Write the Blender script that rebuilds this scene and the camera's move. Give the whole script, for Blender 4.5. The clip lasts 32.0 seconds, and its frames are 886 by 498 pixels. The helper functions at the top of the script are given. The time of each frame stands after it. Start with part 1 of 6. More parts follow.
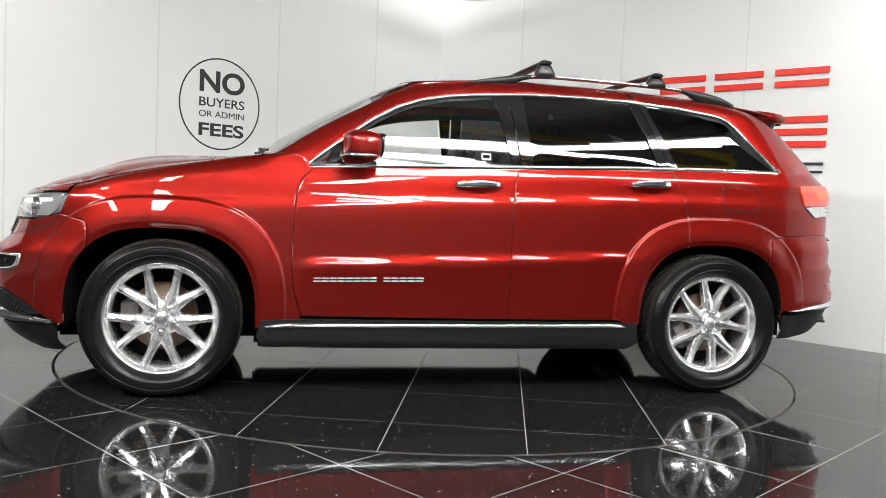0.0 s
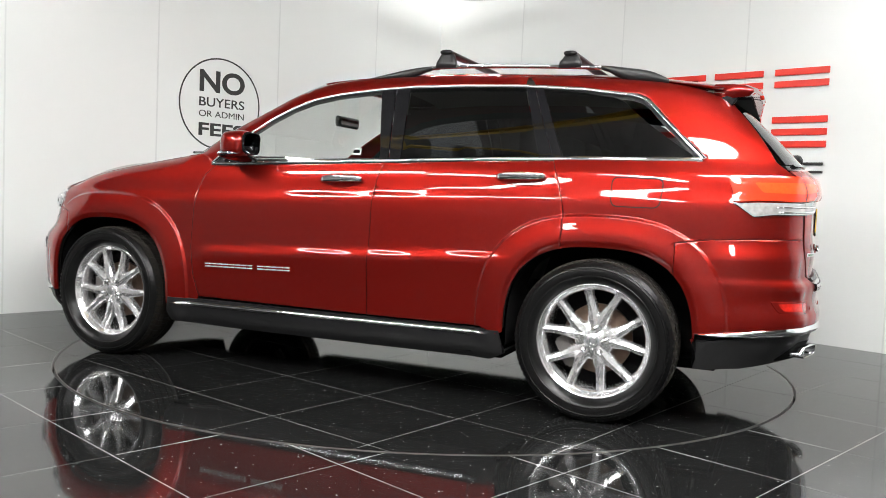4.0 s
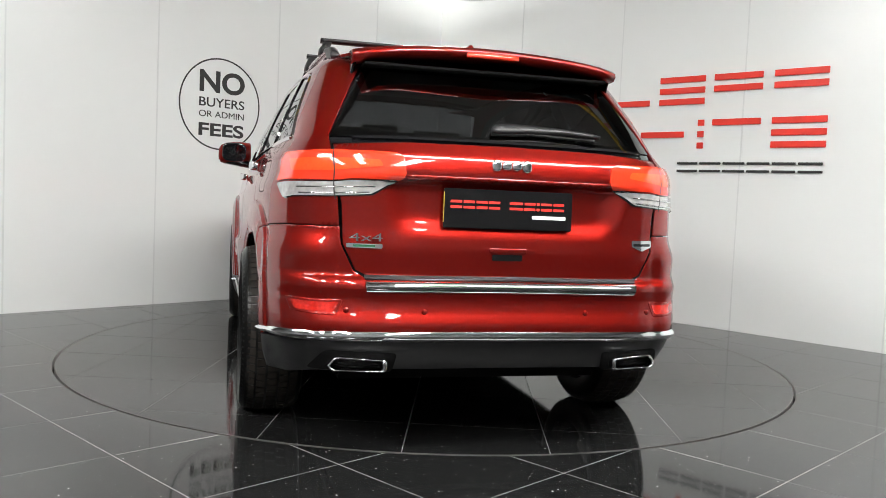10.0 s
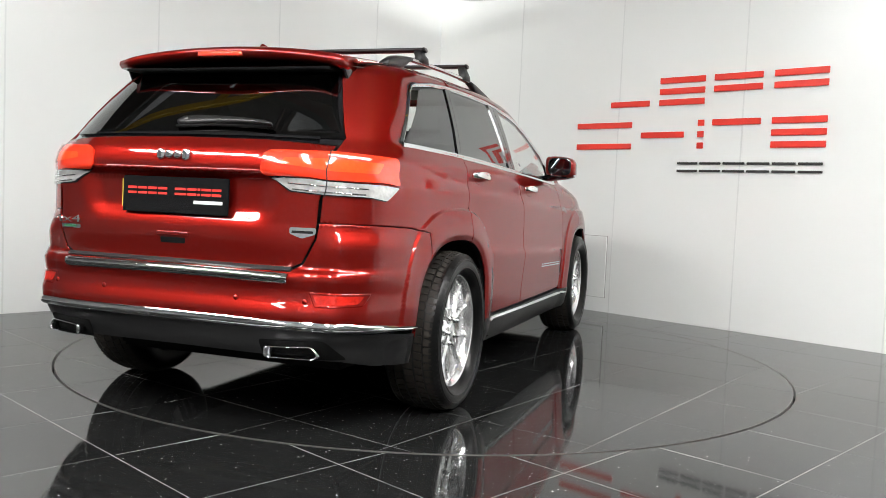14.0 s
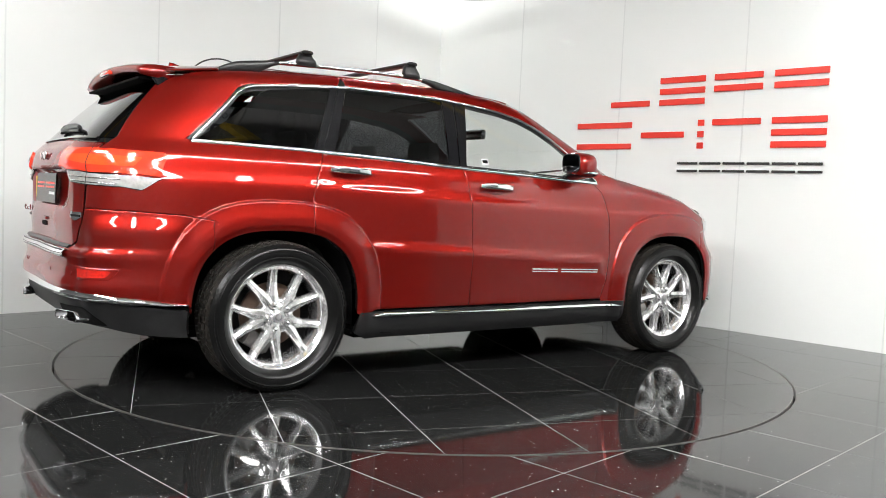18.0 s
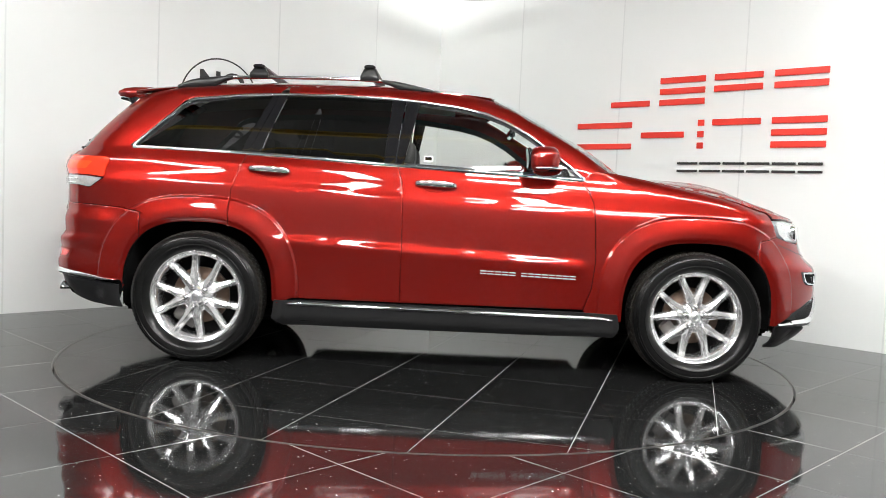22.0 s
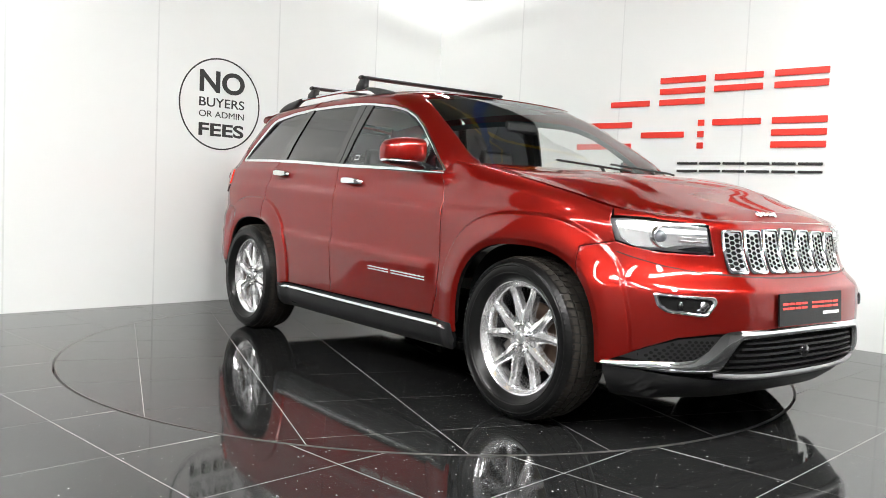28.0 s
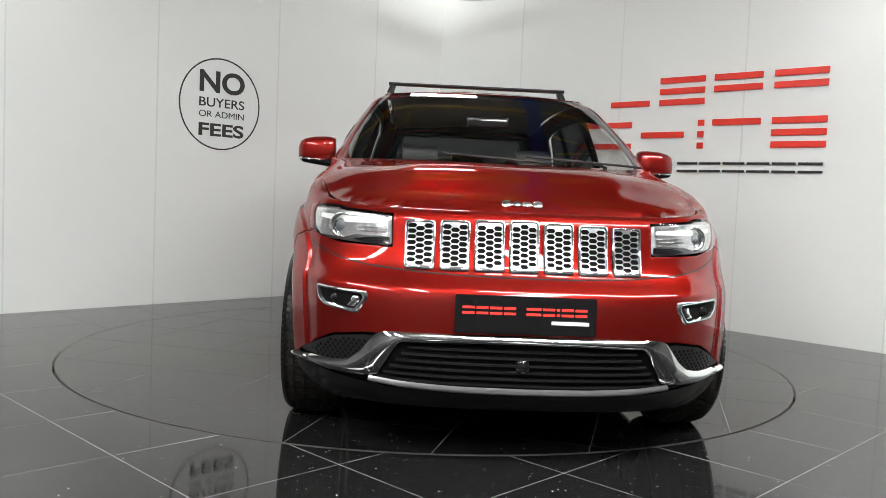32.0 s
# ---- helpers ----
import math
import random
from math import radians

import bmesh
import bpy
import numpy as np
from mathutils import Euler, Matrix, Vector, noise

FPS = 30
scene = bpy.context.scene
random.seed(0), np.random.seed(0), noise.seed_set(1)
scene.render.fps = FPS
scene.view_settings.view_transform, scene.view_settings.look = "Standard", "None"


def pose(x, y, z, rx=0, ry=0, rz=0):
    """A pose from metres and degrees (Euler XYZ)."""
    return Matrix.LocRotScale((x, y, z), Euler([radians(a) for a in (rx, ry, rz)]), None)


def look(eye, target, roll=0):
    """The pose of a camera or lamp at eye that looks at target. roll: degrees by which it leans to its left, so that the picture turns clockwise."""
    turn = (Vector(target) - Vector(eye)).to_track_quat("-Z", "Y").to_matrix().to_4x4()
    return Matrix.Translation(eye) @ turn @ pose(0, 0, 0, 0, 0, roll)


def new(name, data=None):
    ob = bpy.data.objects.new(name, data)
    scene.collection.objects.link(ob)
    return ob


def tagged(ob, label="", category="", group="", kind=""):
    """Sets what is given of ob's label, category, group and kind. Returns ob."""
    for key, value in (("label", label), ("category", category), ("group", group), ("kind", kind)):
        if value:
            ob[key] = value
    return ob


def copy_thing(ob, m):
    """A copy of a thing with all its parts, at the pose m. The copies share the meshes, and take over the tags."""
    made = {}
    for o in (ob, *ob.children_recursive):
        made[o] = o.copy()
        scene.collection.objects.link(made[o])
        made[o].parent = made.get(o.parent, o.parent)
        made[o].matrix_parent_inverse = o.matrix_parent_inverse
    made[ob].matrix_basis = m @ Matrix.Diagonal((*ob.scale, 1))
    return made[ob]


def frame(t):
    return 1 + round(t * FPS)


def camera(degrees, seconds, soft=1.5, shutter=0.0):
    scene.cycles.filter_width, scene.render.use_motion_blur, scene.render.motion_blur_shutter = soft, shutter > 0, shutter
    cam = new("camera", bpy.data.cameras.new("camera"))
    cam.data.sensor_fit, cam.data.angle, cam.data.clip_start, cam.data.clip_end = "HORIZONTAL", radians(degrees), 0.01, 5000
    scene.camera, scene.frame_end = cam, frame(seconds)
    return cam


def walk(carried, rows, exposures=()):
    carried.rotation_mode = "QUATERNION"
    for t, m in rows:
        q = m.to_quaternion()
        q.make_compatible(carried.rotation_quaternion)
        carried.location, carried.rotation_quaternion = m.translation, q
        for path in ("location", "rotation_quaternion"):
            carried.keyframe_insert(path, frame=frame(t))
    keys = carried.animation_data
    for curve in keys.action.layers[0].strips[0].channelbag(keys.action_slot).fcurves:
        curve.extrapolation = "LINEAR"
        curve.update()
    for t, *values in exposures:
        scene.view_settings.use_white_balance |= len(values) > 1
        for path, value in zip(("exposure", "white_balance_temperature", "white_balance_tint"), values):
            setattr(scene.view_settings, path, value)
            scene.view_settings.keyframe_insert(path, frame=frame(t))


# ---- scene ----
DUR = 32.0
cam = camera(55.283, DUR, soft=0.85)
EYE = Vector((0.0, -5.5441, 1.0187))
AHEAD = Vector((0.013412, 0.998044, -0.061062))
HOLD = look(EYE, EYE + AHEAD, 2.4812)
walk(cam, [(0.0, HOLD), (DUR, HOLD)], exposures=[(0.0, -0.05), (3.0, 0.0), (6.0, -0.04), (10.0, -0.16), (14.0, -0.04), (17.0, 0.11), (19.0, 0.15), (21.0, 0.12), (24.0, 0.22), (28.5, 0.29), (30.0, -0.04), (32.0, -0.32)])

# ---- world and exposure ----
world = bpy.data.worlds.new("world")
world.use_nodes = True
world.node_tree.nodes["Background"].inputs[0].default_value = (0.6, 0.65, 0.7, 1)
world.node_tree.nodes["Background"].inputs[1].default_value = 0.05
scene.world = world

LAMP_POWER = 60.5


# ---- materials ----
def material(name, base, rough=0.5, metal=0.0, coat=0.0, spec=0.5, emit=None, power=0.0,
             vary=0.0, scale=8.0, bump=0.0, bump_scale=120.0, rough_vary=0.0, ior=1.5):
    m = bpy.data.materials.new(name)
    m.use_nodes = True
    nt = m.node_tree
    b = nt.nodes["Principled BSDF"]
    b.inputs["Base Color"].default_value = (*base, 1)
    b.inputs["Roughness"].default_value = rough
    b.inputs["Metallic"].default_value = metal
    b.inputs["Coat Weight"].default_value = coat
    b.inputs["Coat Roughness"].default_value = 0.045
    b.inputs["Specular IOR Level"].default_value = spec
    b.inputs["IOR"].default_value = ior
    if emit:
        b.inputs["Emission Color"].default_value = (*emit, 1)
        b.inputs["Emission Strength"].default_value = power
    tc = nt.nodes.new("ShaderNodeTexCoord")
    if vary or rough_vary:
        n1 = nt.nodes.new("ShaderNodeTexNoise")
        n1.inputs["Scale"].default_value = scale
        n1.inputs["Detail"].default_value = 6
        nt.links.new(tc.outputs["Object"], n1.inputs["Vector"])
        if vary:
            mix = nt.nodes.new("ShaderNodeMix")
            mix.data_type = "RGBA"
            mix.inputs["A"].default_value = (*[c * (1 - vary) for c in base], 1)
            mix.inputs["B"].default_value = (*[min(1, c * (1 + vary)) for c in base], 1)
            nt.links.new(n1.outputs["Fac"], mix.inputs["Factor"])
            nt.links.new(mix.outputs["Result"], b.inputs["Base Color"])
        if rough_vary:
            mr = nt.nodes.new("ShaderNodeMapRange")
            mr.inputs["To Min"].default_value = max(0, rough - rough_vary)
            mr.inputs["To Max"].default_value = rough + rough_vary
            nt.links.new(n1.outputs["Fac"], mr.inputs["Value"])
            nt.links.new(mr.outputs["Result"], b.inputs["Roughness"])
    if bump:
        n2 = nt.nodes.new("ShaderNodeTexNoise")
        n2.inputs["Scale"].default_value = bump_scale
        n2.inputs["Detail"].default_value = 4
        nt.links.new(tc.outputs["Object"], n2.inputs["Vector"])
        bp = nt.nodes.new("ShaderNodeBump")
        bp.inputs["Strength"].default_value = bump
        bp.inputs["Distance"].default_value = 0.002
        nt.links.new(n2.outputs["Fac"], bp.inputs["Height"])
        nt.links.new(bp.outputs["Normal"], b.inputs["Normal"])
    return m


def glass(name, tint, gloss=1.0):
    """Thin pane: what passes is tinted, what is mirrored follows Fresnel."""
    m = bpy.data.materials.new(name)
    m.use_nodes = True
    nt = m.node_tree
    out = nt.nodes["Material Output"]
    nt.nodes.remove(nt.nodes["Principled BSDF"])
    tr = nt.nodes.new("ShaderNodeBsdfTransparent")
    tr.inputs["Color"].default_value = (*tint, 1)
    gl = nt.nodes.new("ShaderNodeBsdfGlossy")
    gl.inputs["Roughness"].default_value = 0.01
    gl.inputs["Color"].default_value = (gloss, gloss, gloss, 1)
    # Schlick's curve for the two faces of a pane
    lw = nt.nodes.new("ShaderNodeLayerWeight")
    lw.inputs["Blend"].default_value = 0.5
    pw = nt.nodes.new("ShaderNodeMath")
    pw.operation = "POWER"
    pw.inputs[1].default_value = 4.5
    nt.links.new(lw.outputs["Facing"], pw.inputs[0])
    fr = nt.nodes.new("ShaderNodeMath")
    fr.operation = "MULTIPLY_ADD"
    fr.inputs[1].default_value = 0.9
    fr.inputs[2].default_value = 0.085
    nt.links.new(pw.outputs[0], fr.inputs[0])
    mix = nt.nodes.new("ShaderNodeMixShader")
    nt.links.new(fr.outputs[0], mix.inputs[0])
    nt.links.new(tr.outputs[0], mix.inputs[1])
    nt.links.new(gl.outputs[0], mix.inputs[2])
    nt.links.new(mix.outputs[0], out.inputs[0])
    return m


def paint_material():
    """Deep red pearl under a clear coat: fine flakes, red even at a grazing view."""
    m = material("red_pearl_paint", (0.24, 0.010, 0.006), rough=0.41, metal=0.80, coat=1.0, spec=0.0)
    nt = m.node_tree
    b = nt.nodes["Principled BSDF"]
    b.inputs["Specular Tint"].default_value = (0.75, 0.06, 0.05, 1)
    b.inputs["Coat Roughness"].default_value = 0.03
    tc = nt.nodes.new("ShaderNodeTexCoord")
    v = nt.nodes.new("ShaderNodeTexVoronoi")
    v.inputs["Scale"].default_value = 1400
    nt.links.new(tc.outputs["Object"], v.inputs["Vector"])
    ramp = nt.nodes.new("ShaderNodeMix")
    ramp.data_type = "RGBA"
    ramp.inputs["A"].default_value = (0.165, 0.0056, 0.0040, 1)
    ramp.inputs["B"].default_value = (0.275, 0.0120, 0.0078, 1)
    nt.links.new(v.outputs["Distance"], ramp.inputs["Factor"])
    nt.links.new(ramp.outputs["Result"], b.inputs["Base Color"])
    return m


def floor_material():
    """Black polished porcelain with fine flecks and a few white specks of dust."""
    m = material("black_polished_tile", (0.010, 0.0102, 0.0102), rough=0.056, rough_vary=0.02, scale=3.0, ior=1.42)
    nt = m.node_tree
    b = nt.nodes["Principled BSDF"]
    geo = nt.nodes.new("ShaderNodeTexCoord")
    v = nt.nodes.new("ShaderNodeTexVoronoi")
    v.voronoi_dimensions = "2D"
    v.inputs["Scale"].default_value = 15
    nt.links.new(geo.outputs["Object"], v.inputs["Vector"])
    n = nt.nodes.new("ShaderNodeTexNoise")
    n.inputs["Scale"].default_value = 14
    nt.links.new(geo.outputs["Object"], n.inputs["Vector"])
    mr = nt.nodes.new("ShaderNodeMapRange")
    mr.inputs["From Min"].default_value = 0.37
    mr.inputs["From Max"].default_value = 0.75
    mr.inputs["To Max"].default_value = 0.064
    nt.links.new(n.outputs["Fac"], mr.inputs["Value"])
    lt = nt.nodes.new("ShaderNodeMath")
    lt.operation = "LESS_THAN"
    nt.links.new(v.outputs["Distance"], lt.inputs[0])
    nt.links.new(mr.outputs["Result"], lt.inputs[1])
    mix = nt.nodes.new("ShaderNodeMix")
    mix.data_type = "RGBA"
    mix.inputs["A"].default_value = (0.010, 0.0102, 0.0102, 1)
    mix.inputs["B"].default_value = (0.6, 0.6, 0.6, 1)
    nt.links.new(lt.outputs[0], mix.inputs["Factor"])
    nt.links.new(mix.outputs["Result"], b.inputs["Base Color"])
    return m


PAINT = paint_material()
TILE = floor_material()
GROUT = material("grey_grout", (0.30, 0.30, 0.29), 0.9, vary=0.2, scale=20)
GAP = material("dark_gap", (0.004, 0.004, 0.004), 0.8)
WALL = material("white_gloss_panel", (0.755, 0.776, 0.762), 0.2, spec=0.4, vary=0.012, scale=0.7, bump=0.35, bump_scale=3.0)
JOINT = material("grey_joint_strip", (0.68, 0.70, 0.69), 0.25, vary=0.1, scale=3)
CEILING = material("grey_roof_sheet", (0.16, 0.16, 0.155), 0.8, vary=0.2, scale=2)
YELLOW_STEEL = material("yellow_steel_paint", (0.55, 0.36, 0.03), 0.5, vary=0.15)
BLUE_STEEL = material("blue_steel_paint", (0.015, 0.07, 0.33), 0.5, vary=0.15)
BACK = material("grey_block_wall", (0.13, 0.13, 0.13), 0.85, vary=0.15, scale=2)
SIGN_RED = material("red_acrylic", (0.72, 0.035, 0.02), 0.35, vary=0.05)
SIGN_BLACK = material("black_vinyl", (0.02, 0.021, 0.02), 0.4, vary=0.2)
LIT = material("lamp_diffuser", (0.9, 0.9, 0.9), 0.5, emit=(1.0, 0.992, 0.978), power=LAMP_POWER)
LAMP_BODY = material("white_lamp_housing", (0.7, 0.7, 0.7), 0.5, vary=0.05)
CHROME = material("chrome", (0.86, 0.87, 0.88), 0.06, 1.0, rough_vary=0.03, scale=40)
ALLOY = material("polished_alloy", (0.91, 0.91, 0.915), 0.18, 0.85, rough_vary=0.06, scale=30)
PLASTIC = material("black_grained_plastic", (0.011, 0.011, 0.0115), 0.36, spec=0.42, vary=0.25, scale=30, bump=0.25, bump_scale=500)
GLOSS_BLACK = material("gloss_black_trim", (0.006, 0.006, 0.007), 0.08, coat=0.6, rough_vary=0.02)
RUBBER = material("black_rubber", (0.0045, 0.0045, 0.0045), 0.28, spec=0.25, vary=0.3, scale=25, bump=0.2, bump_scale=300)
TREAD = material("brown_dusted_rubber", (0.020, 0.017, 0.014), 0.75, spec=0.25, vary=0.4, scale=18, bump=0.3, bump_scale=250)
SHELL = material("unlit_inner_shell", (0.005, 0.005, 0.005), 0.9, spec=0.1)
STEEL = material("grey_cast_steel", (0.22, 0.21, 0.20), 0.45, 0.9, vary=0.3, scale=30)
ROTOR = material("rusty_brake_disc", (0.13, 0.085, 0.06), 0.5, 0.6, vary=0.35, scale=40)
GLASS_CLEAR = glass("clear_glass", (0.97, 0.985, 0.975))
GLASS_DARK = glass("privacy_glass", (0.055, 0.058, 0.062))
GLASS_SCREEN = glass("windscreen_glass", (0.96, 0.98, 0.97))
LINING = material("beige_headlining", (0.45, 0.42, 0.36), 0.9, vary=0.06, scale=30, bump=0.2)
LEATHER = material("black_leather", (0.03, 0.029, 0.028), 0.5, vary=0.2, scale=30, bump=0.2)

RED_LENS = material("red_lens", (0.80, 0.040, 0.014), 0.12, coat=1.0, vary=0.12, scale=25)
REFLECTOR = material("dark_red_reflector", (0.46, 0.012, 0.006), 0.14, coat=1.0, vary=0.55, scale=70)
CLEAR_LENS = material("silvered_lens", (0.50, 0.49, 0.48), 0.2, 0.45, coat=1.0, vary=0.45, scale=45)
DARK_SILVER = material("dark_silver_bezel", (0.40, 0.40, 0.41), 0.30, 0.8, vary=0.15, scale=30)
LAMP_COVER = glass("lamp_cover", (0.95, 0.96, 0.96))
LAMP_BULB = material("bright_reflector", (0.80, 0.81, 0.83), 0.22, 0.35, coat=0.6, vary=0.1, scale=40)
# mirror colour lowered to imitate a dark reflection, not a tint of the glass
MIRROR = material("darkened_mirror_glass", (0.10, 0.11, 0.12), 0.03, 1.0, rough_vary=0.01)
PLATE_BLACK = material("black_plate", (0.006, 0.006, 0.0065), 0.25, spec=0.3, vary=0.1)
PRINT_RED = material("red_print", (0.75, 0.04, 0.03), 0.35, vary=0.05)
PRINT_WHITE = material("white_print", (0.75, 0.75, 0.75), 0.4, vary=0.05)
PRINT_YELLOW = material("yellow_print", (0.75, 0.50, 0.06), 0.4, vary=0.05)
GREEN_PRINT = material("green_enamel", (0.03, 0.16, 0.07), 0.3, vary=0.1)
MESH = material("silver_mesh", (0.70, 0.70, 0.71), 0.28, 0.9, vary=0.05)
# ---- mesh helpers ----
from mathutils.geometry import delaunay_2d_cdt


def link_mesh(name, verts, faces, mats, smooth=True, normals=None, index=None):
    me = bpy.data.meshes.new(name)
    me.from_pydata([tuple(v) for v in verts], [], [tuple(f) for f in faces])
    for m in (mats if isinstance(mats, (list, tuple)) else [mats]):
        me.materials.append(m)
    if smooth:
        me.polygons.foreach_set("use_smooth", [True] * len(me.polygons))
    if index is not None:
        me.polygons.foreach_set("material_index", index)
    me.update()
    if normals is not None:
        me.normals_split_custom_set_from_vertices([tuple(n) for n in normals])
    return me


def part(name, bm, mat=None, parent=None, label="", smooth=False):
    """One mesh object from a bmesh (or a finished mesh), under a thing or a part."""
    if isinstance(bm, bmesh.types.BMesh):
        me = bpy.data.meshes.new(name)
        bm.to_mesh(me)
        bm.free()
        me.materials.append(mat)
        if smooth:
            me.polygons.foreach_set("use_smooth", [True] * len(me.polygons))
    else:
        me = bm
    ob = new(name, me)
    if parent:
        ob.parent = parent
    if label:
        ob["label"] = label
    return ob


def thing(name, label, category, group="", kind=""):
    return tagged(new(name), label, category, group, kind)


def add_box(bm, x0, x1, y0, y1, z0, z1, bevel=0.0, m=None):
    r = bmesh.ops.create_cube(bm, size=1)["verts"]
    mat = Matrix.Translation(((x0 + x1) / 2, (y0 + y1) / 2, (z0 + z1) / 2)) @ Matrix.Diagonal((abs(x1 - x0), abs(y1 - y0), abs(z1 - z0), 1))
    bmesh.ops.transform(bm, matrix=mat, verts=r)
    if bevel:
        es = {e for v in r for e in v.link_edges}
        out = bmesh.ops.bevel(bm, geom=list(es), offset=bevel, segments=2, affect="EDGES")
        r = list({v for f in out["faces"] for v in f.verts} | {v for v in r if v.is_valid})
    if m is not None:
        bmesh.ops.transform(bm, matrix=m, verts=r)
    return r


def box(x0, x1, y0, y1, z0, z1, bevel=0.0, m=None):
    bm = bmesh.new()
    add_box(bm, x0, x1, y0, y1, z0, z1, bevel, m)
    return bm


def lathe(profile, seg=48, axis="Y"):
    """Profile of (radius, along) turned round the axis."""
    verts, faces = [], []
    n = len(profile)
    for i in range(seg):
        a = 2 * math.pi * i / seg
        for r, h in profile:
            if axis == "Y":
                verts.append((r * math.cos(a), h, r * math.sin(a)))
            elif axis == "X":
                verts.append((h, r * math.cos(a), r * math.sin(a)))
            else:
                verts.append((r * math.cos(a), r * math.sin(a), h))
    for i in range(seg):
        j = (i + 1) % seg
        for k in range(n - 1):
            faces.append((i * n + k, i * n + k + 1, j * n + k + 1, j * n + k))
    return verts, faces


def tube(pts, r, seg=8, closed=False):
    """Round bar along a line of points."""
    pts = [Vector(p) for p in pts]
    n = len(pts)
    verts, faces = [], []
    up = Vector((0.123, 0.231, 0.965)).normalized()
    for i, p in enumerate(pts):
        a = pts[(i - 1) % n] if closed or i > 0 else pts[i]
        b = pts[(i + 1) % n] if closed or i < n - 1 else pts[i]
        d = (b - a).normalized()
        s = d.cross(up).normalized()
        u = s.cross(d)
        for k in range(seg):
            t = 2 * math.pi * k / seg
            verts.append(p + s * (r * math.cos(t)) + u * (r * math.sin(t)))
    for i in range(n if closed else n - 1):
        j = (i + 1) % n
        for k in range(seg):
            l = (k + 1) % seg
            faces.append((i * seg + k, i * seg + l, j * seg + l, j * seg + k))
    if not closed:
        faces.append(tuple(range(seg)))
        faces.append(tuple(reversed(range((n - 1) * seg, n * seg))))
    return verts, faces


def inside(poly, pts):
    """Which of the points lie in the polygon."""
    poly, pts = np.asarray(poly, float), np.asarray(pts, float)
    x, y = pts[:, 0], pts[:, 1]
    hit = np.zeros(len(pts), bool)
    a, b = poly, np.roll(poly, -1, 0)
    for (x1, y1), (x2, y2) in zip(a, b):
        if y1 == y2:
            continue
        c = ((y1 > y) != (y2 > y)) & (x < (x2 - x1) * (y - y1) / (y2 - y1) + x1)
        hit ^= c
    return hit


def away(poly, pts):
    """Distance of the points from the polygon's outline."""
    poly, pts = np.asarray(poly, float), np.asarray(pts, float)
    best = np.full(len(pts), 1e9)
    for p, q in zip(poly, np.roll(poly, -1, 0)):
        d = q - p
        l = max(d @ d, 1e-12)
        t = np.clip(((pts - p) @ d) / l, 0, 1)
        best = np.minimum(best, np.hypot(*(pts - p - t[:, None] * d).T))
    return best


def dense(poly, step, closed=True):
    out = []
    n = len(poly)
    for i in range(n if closed else n - 1):
        p, q = np.array(poly[i], float), np.array(poly[(i + 1) % n], float)
        k = max(1, int(np.ceil(np.hypot(*(q - p)) / step)))
        out += [tuple(p + (q - p) * j / k) for j in range(k)]
    if not closed:
        out.append(tuple(poly[-1]))
    return out


def shrink(poly, d):
    """The outline moved inwards by d."""
    p = np.array(poly, float)
    area = 0.5 * np.sum(p[:, 0] * np.roll(p[:, 1], -1) - np.roll(p[:, 0], -1) * p[:, 1])
    if area < 0:
        p = p[::-1]
    a, b = np.roll(p, 1, 0), np.roll(p, -1, 0)
    e1, e2 = p - a, b - p
    n1 = np.stack([-e1[:, 1], e1[:, 0]], 1) / (np.linalg.norm(e1, axis=1, keepdims=True) + 1e-9)
    n2 = np.stack([-e2[:, 1], e2[:, 0]], 1) / (np.linalg.norm(e2, axis=1, keepdims=True) + 1e-9)
    m = n1 + n2
    m /= np.maximum(np.sum(m * m, 1, keepdims=True) / 2, 0.35)
    return [tuple(v) for v in p + m * d]


def sheet(poly, step, holes=(), extra=(), free=()):
    """Triangles that fill an outline with even grid points inside."""
    outline = dense(poly, step)
    rings = [outline] + [dense(h, step) for h in holes]
    pts, edges = [], []
    for r in rings:
        k = len(pts)
        pts += r
        edges += [(k + i, k + (i + 1) % len(r)) for i in range(len(r))]
    p = np.array(outline)
    lo, hi = p.min(0), p.max(0)
    gx, gy = np.meshgrid(np.arange(lo[0] + step / 2, hi[0], step), np.arange(lo[1] + step / 2, hi[1], step))
    g = np.stack([gx.ravel(), gy.ravel()], 1)
    if len(extra):
        g = np.concatenate([g, np.asarray(extra, float)])
    if len(g):
        ok = inside(outline, g)
        g = g[ok]
    if len(g):
        ok = away(outline, g) > step * 0.3
        for h in rings[1:]:
            ok &= ~inside(h, g) & (away(h, g) > step * 0.3)
        g = g[ok]
    if len(free):
        q = np.asarray(free, float)
        q = q[inside(outline, q) & (away(outline, q) > 1e-4)]
        for h in rings[1:]:
            q = q[~inside(h, q) & (away(h, q) > 1e-4)]
        if len(q) and len(g):
            d = np.full(len(g), 1e9)
            for k in range(0, len(q), 50):
                d = np.minimum(d, np.hypot(g[:, None, 0] - q[None, k:k + 50, 0], g[:, None, 1] - q[None, k:k + 50, 1]).min(1))
            g = g[d > step * 0.3]
        g = np.concatenate([g.reshape(-1, 2), q])
    allp = [Vector(v) for v in pts] + [Vector((float(a), float(b))) for a, b in g]
    v, _, f, *_ = delaunay_2d_cdt(allp, edges, [], 0, 1e-6)
    v = np.array([(a.x, a.y) for a in v])
    f = np.array([t for t in f if len(t) == 3])
    c = v[f].mean(1)
    ok = inside(outline, c)
    for h in rings[1:]:
        ok &= ~inside(h, c)
    f = f[ok]
    a, b, d = v[f[:, 0]], v[f[:, 1]], v[f[:, 2]]
    flip = np.cross(b - a, d - a) < 0
    f[flip] = f[flip][:, ::-1]
    return v, f


